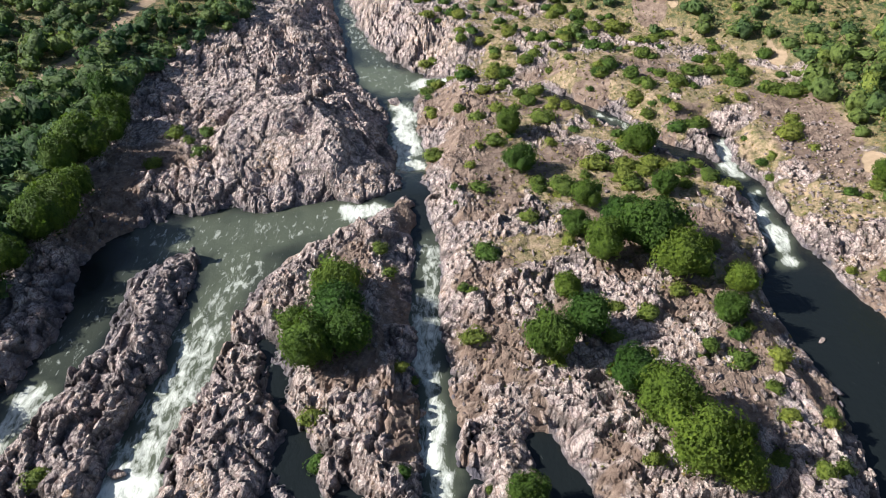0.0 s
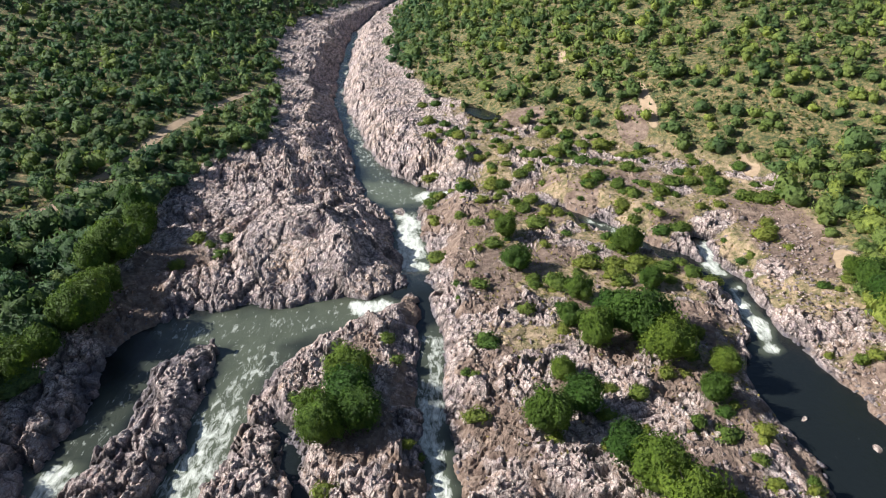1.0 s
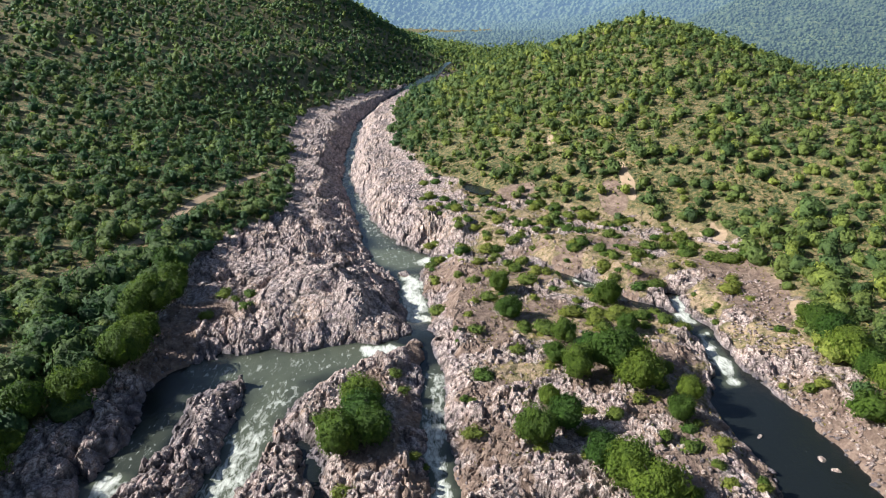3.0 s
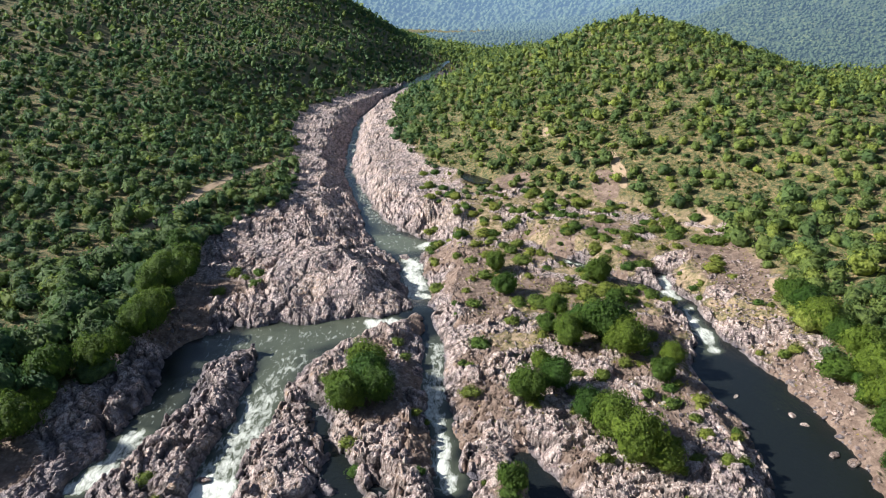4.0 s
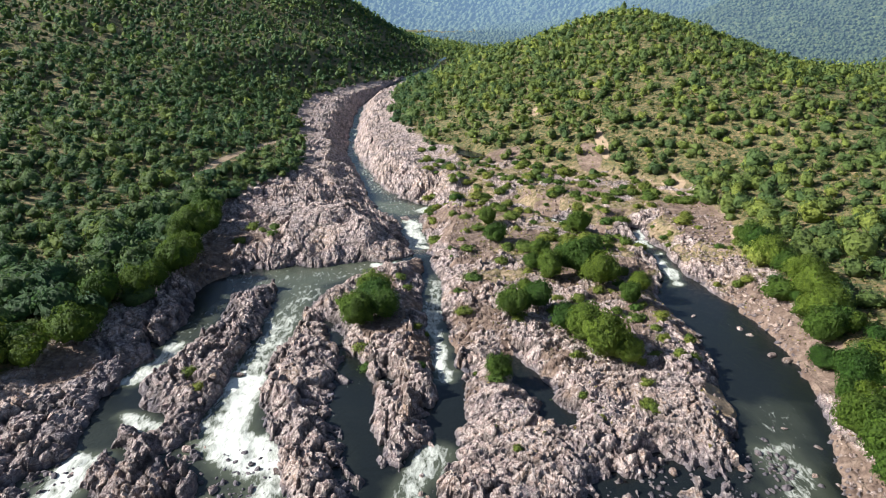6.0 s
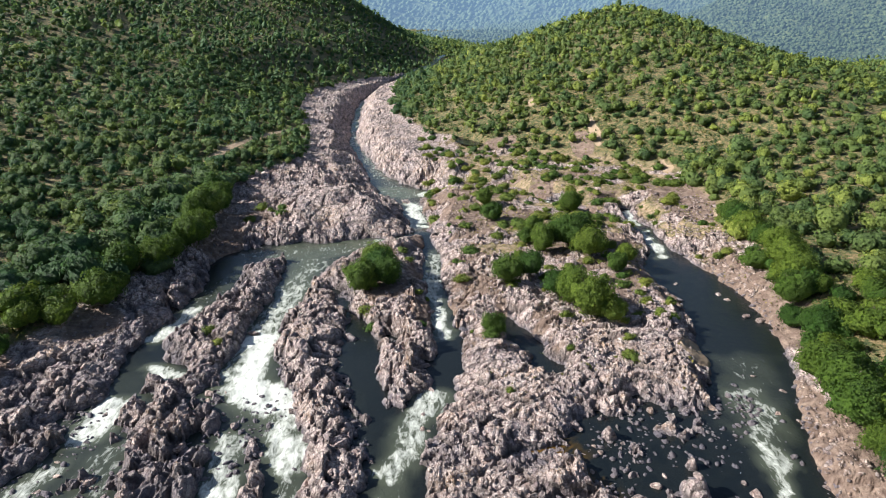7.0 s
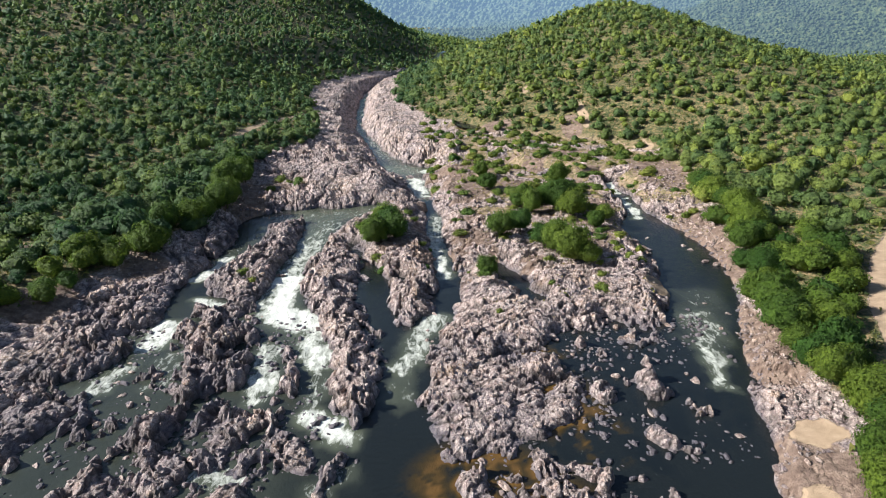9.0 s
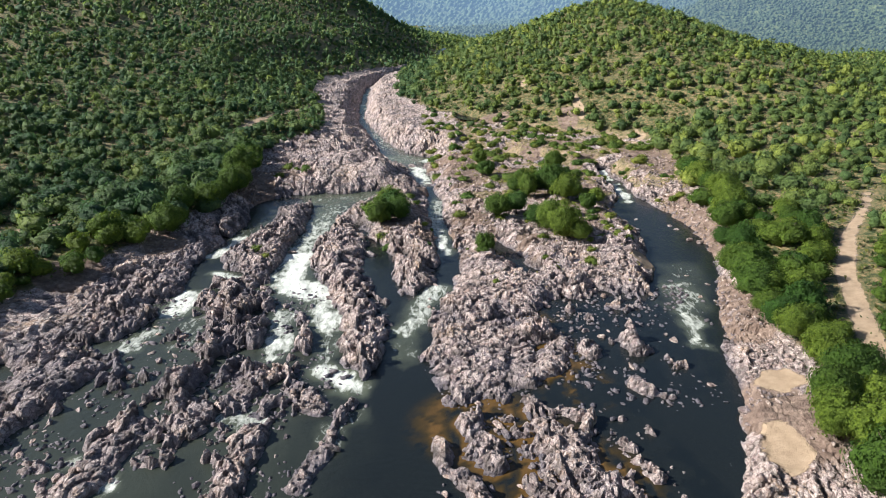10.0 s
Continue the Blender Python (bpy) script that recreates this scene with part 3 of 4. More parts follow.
UX, UY = WX + (fbm(WX / 3, WY / 5, 170, 3) - 0.5) * 5, WY + (fbm(WX / 4, WY / 4, 175, 3) - 0.5) * 6
for x0, y0, x1, y1, r, s in RAPIDS:
    d = capsule(UX, UY, x0, y0, x1, y1)
    FOAM = np.maximum(FOAM, s * step(r * 1.75, r * 0.4, d))
    CHURN_SHEEN = np.maximum(CHURN_SHEEN, step(r * 2.3, r * 0.6, d) * min(1, s * 1.1))
for x0, y0, x1, y1, r, s in ((-18, 95.5, -40, 91, 7, 0.75), (-31, 88, -34, 48, 4.5, 0.8), (-42, 92, -50, 66, 4, 0.35), (-12, 160, -30, 215, 4, 0.5), (-9, 157, -16, 163, 7, 1.0), (-8, 12, -9, -4, 3, 0.5)):
    CHURN_SHEEN = np.maximum(CHURN_SHEEN, s * step(r * 1.4, r * 0.4, capsule(UX, UY, x0, y0, x1, y1)))
    FOAM = np.maximum(FOAM, 0.27 * step(r * 1.2, r * 0.4, capsule(UX, UY, x0, y0, x1, y1)))
# sky reflection on the left water, painted in as a paler colour
painted_sheen = 0.26 * step(-10, -30, UX) * step(44, 20, UY)
CHURN_SHEEN = np.maximum(CHURN_SHEEN, painted_sheen * (0.6 + 0.8 * fbm(WX / 6, WY / 9, 180, 3)))
shore = step(0.7, 0.0, FW - FZ) * step(8, 2, np.abs(WX + 34) - 22)
FOAM = np.maximum(FOAM, 0.25 * shore)
wave = (fbm(WX / 1.3, WY / 2.2, 160, 3) - 0.5)
surface = FW + wave * (0.05 + 0.75 * FOAM)
tarn_d, _ = course_distance(WX, WY, TARN)
tarn_z = float(ground_z(np.array([14.0]), np.array([199.5]))[0]) + 0.45
surface = np.where(tarn_d < 6, tarn_z, surface)
wet_area = (surface - FZ > -0.5) & ((FE < 3.0) | (FL > 0.02) | (tarn_d < 2.5))
keep = wet_area[:-1, :-1] | wet_area[1:, 1:] | wet_area[:-1, 1:] | wet_area[1:, :-1]
DEPTH = np.clip((FW - FZ) / 1.9, 0, 1)
brown = np.maximum(step(9, 3, capsule(WX, WY, 2, -24, 14, -38) - 2), 0.8 * step(6, 1, capsule(WX, WY, 13, 8, 18, -16) - 1))
DEPTH = np.clip(np.maximum(DEPTH, 0.75 * (1 - brown)) - 0.25 * brown, 0, 1)
water = new("water", grid_mesh("water", wxs, wys, surface, {"foam": FOAM, "churn_sheen": CHURN_SHEEN, "depth": DEPTH}, keep))
water.data.materials.append(water_mat)
tagged(water, "dark river water with white rapids between the rocks", "water", kind="structure")

# ---- distant ridges ----
# each: distance of the foot, of the crest, and humps (x, height, spread)
RIDGES = [(690, 1020, [(620, 150, 130), (330, 8, 90)]), (1050, 1500, [(700, 110, 190)]), (1450, 2100, [(-150, 200, 230), (500, 130, 280)]), (2200, 3300, [(0, 420, 900), (1500, 420, 700), (-1500, 420, 700)]), (900, 1150, [(40, 7, 220)])]
ridge_grids = []
for n, (foot, crest_y, humps) in enumerate(RIDGES):
    rxs, rys = np.linspace((140, 110, -2300, -2700, -170)[n], 1700 + 400 * n, 220), np.concatenate([np.linspace(foot, crest_y, 44), np.linspace(crest_y + 20, crest_y + 200, 6)])
    RX, RY = np.meshgrid(rxs, rys)
    crest = np.zeros(RX.shape)
    for hx, hh, hs in humps:
        crest = np.maximum(crest, hh * np.exp(-0.5 * ((RX - hx) / hs) ** 2))
    rise = step(foot, crest_y, RY) - 0.6 * np.clip((RY - crest_y) / 200, 0, 1)
    folds = (fbm(RX / 130, RY / 260, 200 + n, 4) - 0.5) * 1.3 * crest + (fbm(RX / 12, RY / 12, 210 + n, 2) - 0.5) * 9
    RZ = -22 + (crest + folds + 8) * rise
    hill = new("distant_hills", grid_mesh("distant_hills", rxs, rys, RZ, {}))
    hill.data.materials.append(hill_mat)
    tagged(hill, "hazy blue-green wooded hills on the horizon", "hills", kind="structure")
    ridge_grids.append((foot, crest_y, rxs, rys, RZ))


# ---- trees ----
def cards(rng, centres, normals, sizes):
    """Small leaf sprays: one uneven three-cornered spray at each centre."""
    n = len(centres)
    ref = rng.normal(size=(n, 3))
    u = np.cross(normals, ref)
    u /= np.linalg.norm(u, axis=1, keepdims=True) + 1e-9
    v = np.cross(normals, u)
    s = sizes[:, None]
    jig = rng.uniform(0.7, 1.35, size=(n, 3))
    tri = np.stack([centres + u * s * jig[:, :1], centres + (v * 0.87 - u * 0.5) * s * jig[:, 1:2], centres - (v * 0.87 + u * 0.5) * s * jig[:, 2:3]], 1)
    return tri.reshape(-1, 3)


def ball_mesh(level):
    bm = bmesh.new()
    bmesh.ops.create_icosphere(bm, subdivisions=level, radius=1.0)
    co = np.array([v.co[:] for v in bm.verts])
    tri = np.array([[v.index for v in f.verts] for f in bm.faces], np.int32)
    bm.free()
    return co, tri


BALLS = {level: ball_mesh(level) for level in (1, 2, 3)}


EIGHT = np.array([(1, 0, 0), (-1, 0, 0), (0, 1, 0), (0, -1, 0), (0, 0, 1), (0, 0, -1)], float)
EIGHT_FACES = np.array([(a, b, 4) for a, b in ((0, 2), (2, 1), (1, 3), (3, 0))] + [(b, a, 5) for a, b in ((0, 2), (2, 1), (1, 3), (3, 0))], np.int32)


def crown_arrays(rng, count, lobes, flat, s0, s1, level, base=0.0):
    """An uneven crown of radius 1: a heap of leafy clumps, dense within, with sprays of leaves all over it. Returns corners, triangles and normals."""
    lob = rng.normal(size=(lobes, 3))
    lob /= np.linalg.norm(lob, axis=1, keepdims=True)
    spread_out = rng.uniform(0.25, 0.74, size=(lobes, 1))
    lob *= spread_out
    lob[:, 2] = np.abs(lob[:, 2]) * rng.uniform(0.8, 1.2)
    rad = (0.62 - 0.42 * spread_out[:, 0]) * rng.uniform(0.75, 1.2, size=lobes) * (11 / max(lobes, 6)) ** 0.16
    # the dense inside follows the outermost clump in each direction
    ball, tri = BALLS[level]
    along = ball @ lob.T
    depth = rad[None, :] ** 2 - (np.sum(lob * lob, axis=1)[None, :] - along ** 2)
    reach = np.where(depth > 0, along + np.sqrt(np.maximum(depth, 0)), 0.0).max(axis=1)
    core = ball * np.maximum(reach, 0.25)[:, None] * 0.84 * rng.uniform(0.86, 1.08, size=(len(ball), 1))
    out = core[:, None, :] - lob[None, :, :]
    nearest_lobe = np.argmin(np.linalg.norm(out, axis=2) / rad[None, :], axis=1)
    core_n = out[np.arange(len(core)), nearest_lobe] / rad[nearest_lobe, None] * 0.7 + ball * 0.5
    # sprays of leaves
    which = rng.choice(lobes, size=count, p=rad ** 1.7 / np.sum(rad ** 1.7))
    d = rng.normal(size=(count, 3))
    d[:, 2] = d[:, 2] * 0.9 + 0.35
    d += lob[which] * 0.5
    d /= np.linalg.norm(d, axis=1, keepdims=True)
    p = lob[which] + d * rad[which, None] * rng.uniform(0.86, 1.14, size=(count, 1))
    facing = d + p * 0.4 + rng.normal(size=(count, 3)) * 0.35
    facing /= np.linalg.norm(facing, axis=1, keepdims=True)
    leaf_n = d * 0.85 + p * 0.3 + rng.normal(size=(count, 3)) * 0.18
    for a in (core, p):
        a[:, 2] = a[:, 2] * flat + 0.12 + base
    leaf = cards(rng, p, facing, rng.uniform(s0, s1, size=count))
    corners = np.concatenate([core, leaf])
    faces = np.concatenate([tri, np.arange(len(leaf)).reshape(-1, 3) + len(core)])
    normals = np.concatenate([core_n, np.repeat(leaf_n, 3, axis=0)])
    normals /= np.linalg.norm(normals, axis=1, keepdims=True) + 1e-9
    return corners, faces, normals


def limb_mesh(name, rng, height, radius, crown_r):
    bm = bmesh.new()

    def tube(a, b, r0, r1):
        a, b = Vector(a), Vector(b)
        axis = (b - a).normalized()
        side = axis.orthogonal().normalized()
        other = axis.cross(side)
        rings = []
        for p, r in ((a, r0), (b, r1)):
            rings.append([bm.verts.new(p + (side * math.cos(k * math.tau / 6) + other * math.sin(k * math.tau / 6)) * r) for k in range(6)])
        for k in range(6):
            bm.faces.new((rings[0][k], rings[0][(k + 1) % 6], rings[1][(k + 1) % 6], rings[1][k]))

    fork = (rng.uniform(-0.2, 0.2), rng.uniform(-0.2, 0.2), height)
    tube((0, 0, -0.5), fork, radius, radius * 0.7)
    for k in range(5):
        a = k * math.tau / 5 + rng.uniform(-0.4, 0.4)
        tip = (math.cos(a) * crown_r * 0.55, math.sin(a) * crown_r * 0.55, height + crown_r * rng.uniform(0.35, 0.8))
        tube(fork, tip, radius * 0.55, radius * 0.15)
    me = bpy.data.meshes.new(name)
    bm.to_mesh(me)
    bm.free()
    me.materials.append(bark_mat)
    return me


rng = np.random.default_rng(7)
TREE_KINDS = []
for k in range(8):
    if k < 4:
        corners, faces, normals = crown_arrays(rng, 4800, 34 + 3 * k, 0.95, 0.022, 0.054, 3, 0.35)
    else:
        corners, faces, normals = crown_arrays(rng, 1500, 16 + 2 * k, 0.9, 0.036, 0.082, 3, 0.35)
    crown = quad_mesh("crown", corners, faces, normals=normals)
    crown.materials.append(leaf_mat)
    TREE_KINDS.append((limb_mesh("trunk", rng, 0.5, 0.05, 0.8), crown))
BUSH_KINDS = []
for k in range(5):
    corners, faces, normals = crown_arrays(rng, 360, 12, 0.8, 0.055, 0.12, 2)
    crown = quad_mesh("foliage", corners, faces, normals=normals)
    crown.materials.append(bush_mat)
    BUSH_KINDS.append((limb_mesh("stems", rng, 0.2, 0.03, 0.6), crown))


def plant(kinds, k, name, parts, x, y, r, tall, label, category, group):
    z = float(ground_z(np.array([float(x)]), np.array([float(y)]))[0]) - 0.15
    thing = new(name)
    wood, leaves = kinds[k % len(kinds)]
    part(parts[0], wood, None, thing)
    part(parts[1], leaves, None, thing)
    thing.matrix_world = Matrix.LocRotScale((x, y, z), Euler((0, 0, (x * 12.9 + y * 7.7) % math.tau)), (r, r, r * tall))
    return tagged(thing, label, category, group)


# trees standing on the rock: x, y, crown radius
ISLAND_TREES = [(-14.6, 74.5, 3.4), (-14.0, 68.5, 3.6), (-16.8, 62.5, 3.4), (-12, 64.5, 3.2), (-19.6, 67.5, 2.0), (30.2, 84, 5.2), (33.4, 77.5, 3.8), (23.4, 81.5, 3.0), (13.0, 62.5, 3.2), (18.2, 66, 2.9),
                (22.5, 57.5, 2.9), (25, 52, 3.7), (26.5, 46.5, 3.9), (30, 44, 2.7), (8.3, 42.3, 2.2), (40.6, 74, 2.3), (23.4, 95.5, 2.4), (35.4, 112, 3.0), (13.6, 106.5, 2.8), (12.6, 119.5, 2.4), (20.5, 88, 2.2), (17, 74, 2.0), (37, 68, 2.2), (36.5, 99, 2.2), (27, 90, 2.4)]
ISLAND_BUSHES = [(6.2, 84, 2.0), (-9.8, 85, 1.6), (-7.8, 79.5, 1.3), (-14.2, 48.4, 1.5), (36.6, 61, 2.0), (43, 50.6, 1.1), (27, 68.6, 1.8), (25, 129.5, 1.6), (10.8, 79.3, 1.0), (21.5, 65, 1.6),
                 (36, 46, 2.0), (33, 50, 1.5), (-15.5, 54, 1.7), (-44, 46, 1.9), (-41, 41, 1.1), (5, 108, 1.2), (2.4, 96.5, 0.9), (2.2, 100, 1.0), (-51, 110, 2.0), (-43, 112, 1.7), (-50, 121, 2.1), (-45, 122, 1.8), (-47, 118, 1.3),
                 (16, 100, 1.5), (9, 93, 1.2), (38, 90, 1.2), (57, 105, 1.1), (41, 128, 1.8), (20, 116, 1.6), (30, 103, 1.3), (7, 126, 2.0), (16, 135, 1.6), (-4.5, 46, 0.9), (-3.8, 60, 0.8), (4, 74, 0.9), (33, 118, 1.6),
                 (43.6, 52.5, 1.2), (41.8, 45.0, 1.3), (38.8, 43.7, 1.4), (31.3, 36.4, 1.2), (29.8, 31.3, 1.2), (22.1, 28.2, 1.0), (20.7, 34.6, 0.9), (8.8, 20.9, 0.9), (7.7, 39.9, 1.6), (16.1, 37.2, 0.7), (39.0, 51.9, 1.5), (37.5, 65.1, 1.4), (4.5, 44.4, 0.7)]
for n, (x, y, r) in enumerate(ISLAND_TREES):
    plant(TREE_KINDS[:4], n, "tree", ("trunk", "crown"), x, y, r * 1.3, 1.1 + 0.35 * ((n * 7) % 5) / 5, "dense green tree rooted among the river rocks", "tree", "trees on the rock island")
for n, (x, y, r) in enumerate(ISLAND_BUSHES):
    plant(BUSH_KINDS, n, "bush", ("stems", "foliage"), x, y, r * 1.2, 0.9, "light green bush growing between boulders", "bush", "bushes on the rocks")

# large trees along the edge of both banks
for n, y in enumerate(range(-46, 132, 6)):
    for side in (1, -1):
        if (side > 0 and y > 100) or (side < 0 and y < 52):
            continue
        edge_x = np.interp(y, EDGE_R_Y, EDGE_R_X) if side > 0 else np.interp(y, EDGE_L_Y, EDGE_L_X)
        x = float(edge_x + side * (rng.uniform(2.5, 7.0) if side > 0 else rng.uniform(-2.0, 6.0)))
        plant(TREE_KINDS[:4], n + 2, "tree", ("trunk", "crown"), x, y + float(rng.uniform(-2, 2)), float(rng.uniform(3.6, 5.4) if side > 0 else rng.uniform(3.2, 6.2)), float(rng.uniform(0.95, 1.3) if side > 0 else rng.uniform(1.15, 1.5)), "large round-crowned green tree on the river bank", "tree", "trees along the river banks")

# ---- woods ----
sx, sy = np.meshgrid(np.arange(-640, 700, 3.6), np.arange(-130, 1260, 3.6))
sx = (sx + rng.uniform(-1.7, 1.7, sx.shape)).ravel()
sy = (sy + rng.uniform(-1.8, 1.8, sy.shape)).ravel()
inside = np.abs(sx) < np.maximum((sy + 110) * 0.72 + 30, 105)
sx, sy = sx[inside], sy[inside]
tz, _, _, (tsand, tearth), _, tedge, _, tin, twood = fields(sx, sy)
dist = np.hypot(sx, sy + 60)
thin = np.where(dist > 430, 0.52, np.where(dist > 260, 0.8, 1.0))
gaps = step(0.55, 0.70, fbm(sx / 20, sy / 20, 300, 3))
density = np.where(tin > 1, 0.98 - 0.2 * gaps, 0.0) * (1 - step(0.2, 0.6, tsand)) * (1 - 0.7 * tearth) * thin
right_slope = step(0, 30, sx - 50) * step(20, 90, sy)
density = density * (1 - 0.08 * right_slope) * np.where((tin < 26) & (sy < 150), 0.85, 1.0)
trail_d = np.minimum(course_distance(sx, sy, TRAIL)[0], course_distance(sx, sy, TRACK)[0])
density = density * step(0.8, 2.8, trail_d)
density = density * np.where((sx > 40) & (sy < 80), 0.62, 1.0) * np.where((sx > -30) & (sy > 145) & (sy < 260) & (tin < 34), 0.6, 1.0)
density = density * step(1.5, 5.0, course_distance(sx, sy, TARN)[0])
scrub = step(-45, -2, tin) * step(145, 180, sy) * (tin < 2) * (tedge > 7) * (sx > -4)
density = density * ~((sy > 450) & (sy < 720) & (sx > 45) & (sx < 235)) * ~((sy > 640) & (sx < -330)) * ((sy < 900) | ((sx > -60) & (sx < 420)))
density = np.maximum(density, 0.55 * scrub * step(0.4, 0.55, fbm(sx / 12, sy / 12, 310, 3)))
chosen = rng.uniform(size=sx.shape) < density
sx, sy, tz, dist, tin = sx[chosen], sy[chosen], tz[chosen], dist[chosen], tin[chosen]
size = 1.4 + 2.4 * rng.beta(1.2, 2.6, size=sx.shape)
size = size * (1 - 0.06 * right_slope[chosen]) * np.where(sy > 760, 1.3, 1.0)
size = size + (1.7 + 0.9 * (sx < 0) * (sy > 50)) * (tin < 26) * (tin > 0) * (sy < 150) * rng.uniform(0, 1, sx.shape)
size = size * np.where(dist > 430, 1.28, np.where(dist > 260, 1.1, 1.0)) * np.where(tin < 0, 0.65, 1.0)
nearest = np.argsort(np.abs(np.hypot(sx * 0.9, sy - 10)))[:130]
single = np.zeros(sx.shape, bool)
single[nearest] = True
for n in np.flatnonzero(single):
    name = "tree"
    plant(TREE_KINDS[4:], int(n), name, ("trunk", "crown"), float(sx[n]), float(sy[n]), float(size[n]), 0.95 + 0.3 * ((n * 37) % 10) / 10, "leafy green tree of the dry riverside woods", "tree", "trees along the river banks")


def woodland(name, pick, count, lobes, s0, s1, level, label):
    shapes = [crown_arrays(rng, count, lobes, 0.9, s0, s1, level, 0.35) for k in range(10)]
    verts, faces, normals, tints, start = [], [], [], [], 0
    for n in np.flatnonzero(pick):
        a = rng.uniform(0, math.tau)
        turn = np.array([[math.cos(a), math.sin(a), 0], [-math.sin(a), math.cos(a), 0], [0, 0, 1]])
        v, f, nv = shapes[int(rng.integers(10))]
        r = size[n]
        verts.append((v @ turn) * np.array([r * rng.uniform(0.8, 1.2), r * rng.uniform(0.8, 1.2), r * rng.uniform(0.8, 1.45)]) + np.array([sx[n], sy[n], tz[n] - 0.25 * r]))
        faces.append(f + start)
        normals.append(nv @ turn)
        # tint lowered on the left: the shade of that slope put into the leaves
        tints.append(np.full(len(v), min(1.0, rng.beta(1.0, 2.4) * (1.0 if sx[n] > 0 else 0.72) + 0.16 * (sx[n] > 0))))
        start += len(v)
    me = quad_mesh(name, np.concatenate(verts), np.concatenate(faces), {"tint": np.concatenate(tints)}, normals=np.concatenate(normals))
    ob = new(name, me)
    me.materials.append(wood_leaf_mat)
    return tagged(ob, label, "woods", kind="stuff")


woodland("woods", ~single & (dist < 185) & (sy > -50), 190, 12, 0.058, 0.125, 2, "mixed green dry woodland along the river banks")
woodland("woods", ~single & ((dist >= 185) | (sy <= -50)) & (dist < 260), 84, 9, 0.09, 0.165, 2, "mixed green dry woodland covering the lower slopes")
woodland("woods", ~single & (dist >= 260) & (dist < 430), 28, 6, 0.15, 0.27, 1, "green woodland covering the middle slopes")
woodland("woods", ~single & (dist >= 430), 5, 4, 0.26, 0.42, 1, "dense green woodland covering the far hillsides")


# ---- trees of the farthest hills ----
for n, (foot, crest_y, rxs, rys, RZ) in enumerate(ridge_grids):
    gap = (5.2, 7.5, 13, 22, 6.5)[n]
    fx, fy = np.meshgrid(np.arange((150, 120, -420, -900, -150)[n], (860, 1050, 1300, 1900, 330)[n], gap), np.arange(foot, crest_y + 20, gap))
    fx, fy = (fx + rng.uniform(-0.45, 0.45, fx.shape) * gap).ravel(), (fy + rng.uniform(-0.45, 0.45, fy.shape) * gap).ravel()
    ok = (rng.uniform(size=fx.shape) < 0.8) & (fx < fy * 0.72 + 60)
    fx, fy = fx[ok], fy[ok]
    col_i = np.clip(np.searchsorted(rxs, fx), 1, len(rxs) - 1)
    row_i = np.clip(np.searchsorted(rys, fy), 1, len(rys) - 1)
    u, v = (fx - rxs[col_i - 1]) / (rxs[col_i] - rxs[col_i - 1]), (fy - rys[row_i - 1]) / (rys[row_i] - rys[row_i - 1])
    fz = (RZ[row_i - 1, col_i - 1] * (1 - u) + RZ[row_i - 1, col_i] * u) * (1 - v) + (RZ[row_i, col_i - 1] * (1 - u) + RZ[row_i, col_i] * u) * v
    ball, tri = EIGHT, EIGHT_FACES
    r = gap * rng.uniform(0.28, 0.62, len(fx))
    crowns = ball[None] * r[:, None, None] * rng.uniform(0.8, 1.1, size=(len(fx), len(ball), 1)) + np.stack([fx, fy, fz + 0.5 * r], 1)[:, None, :]
    faces = tri[None] + (np.arange(len(fx)) * len(ball))[:, None, None]
    tint = np.repeat(rng.beta(1.2, 1.6, len(fx)), len(ball))
    far_woods = new("distant_woods", quad_mesh("distant_woods", crowns.reshape(-1, 3), faces.reshape(-1, 3), {"tint": tint}))
    far_woods.data.materials.append(far_leaf_mat)
    tagged(far_woods, "hazy green trees covering the distant hills", "woods", kind="stuff")

# ---- bushes scattered over the island and the dry banks ----
bx, by = rng.uniform(-6, 78, 2600), rng.uniform(28, 232, 2600)
bz, brock, bsoil, (bsand, bearth), bwl, bedge, blake, binl, bwood = fields(bx, by)
want = (0.08 + 0.35 * bsoil + 0.20 * step(90, 150, by)) * (bedge > 1.2) * (blake < 0.1) * (binl < 2) * (bz > bwl + 0.6)
want = np.where(by < 60, want * 0.6, want)
pick = np.flatnonzero(rng.uniform(size=bx.shape) < want)[:262]
for n in pick:
    r = float(1.05 + (1.6 + 1.3 * (by[n] > 100)) * rng.beta(1.3, 2.4))
    plant(BUSH_KINDS, int(n), "bush", ("stems", "foliage"), float(bx[n]), float(by[n]), r, 0.85, "low green bush among dry grass and stones", "bush", "bushes on the dry banks")


# ---- boulders and loose stones ----
def worn_mesh(name, seed, subdivisions, half, cuts):
    """A weathered stone: a ball squeezed to the given half sizes, split along a few planes and worn round."""
    local = np.random.default_rng(seed)
    bm = bmesh.new()
    bmesh.ops.create_icosphere(bm, subdivisions=subdivisions, radius=1.0)
    planes = [(Vector(local.normal(size=3)).normalized(), local.uniform(0.45, 0.8)) for _ in range(cuts)]
    shift = Vector(local.uniform(-50, 50, 3))
    for v in bm.verts:
        q = v.co * (1 + 0.22 * noise.noise(v.co * 1.4 + shift))
        q = Vector([math.copysign(abs(c) ** 0.7, c) for c in q])
        for normal, reach in planes:
            over = q.dot(normal) - reach
            if over > 0:
                q = q - normal * over
        v.co = Vector((q.x * half[0], q.y * half[1], q.z * half[2]))
    for f in bm.faces:
        f.smooth = subdivisions == 1
    me = bpy.data.meshes.new(name)
    bm.to_mesh(me)
    bm.free()
    me.materials.append(rock_mat)
    return me


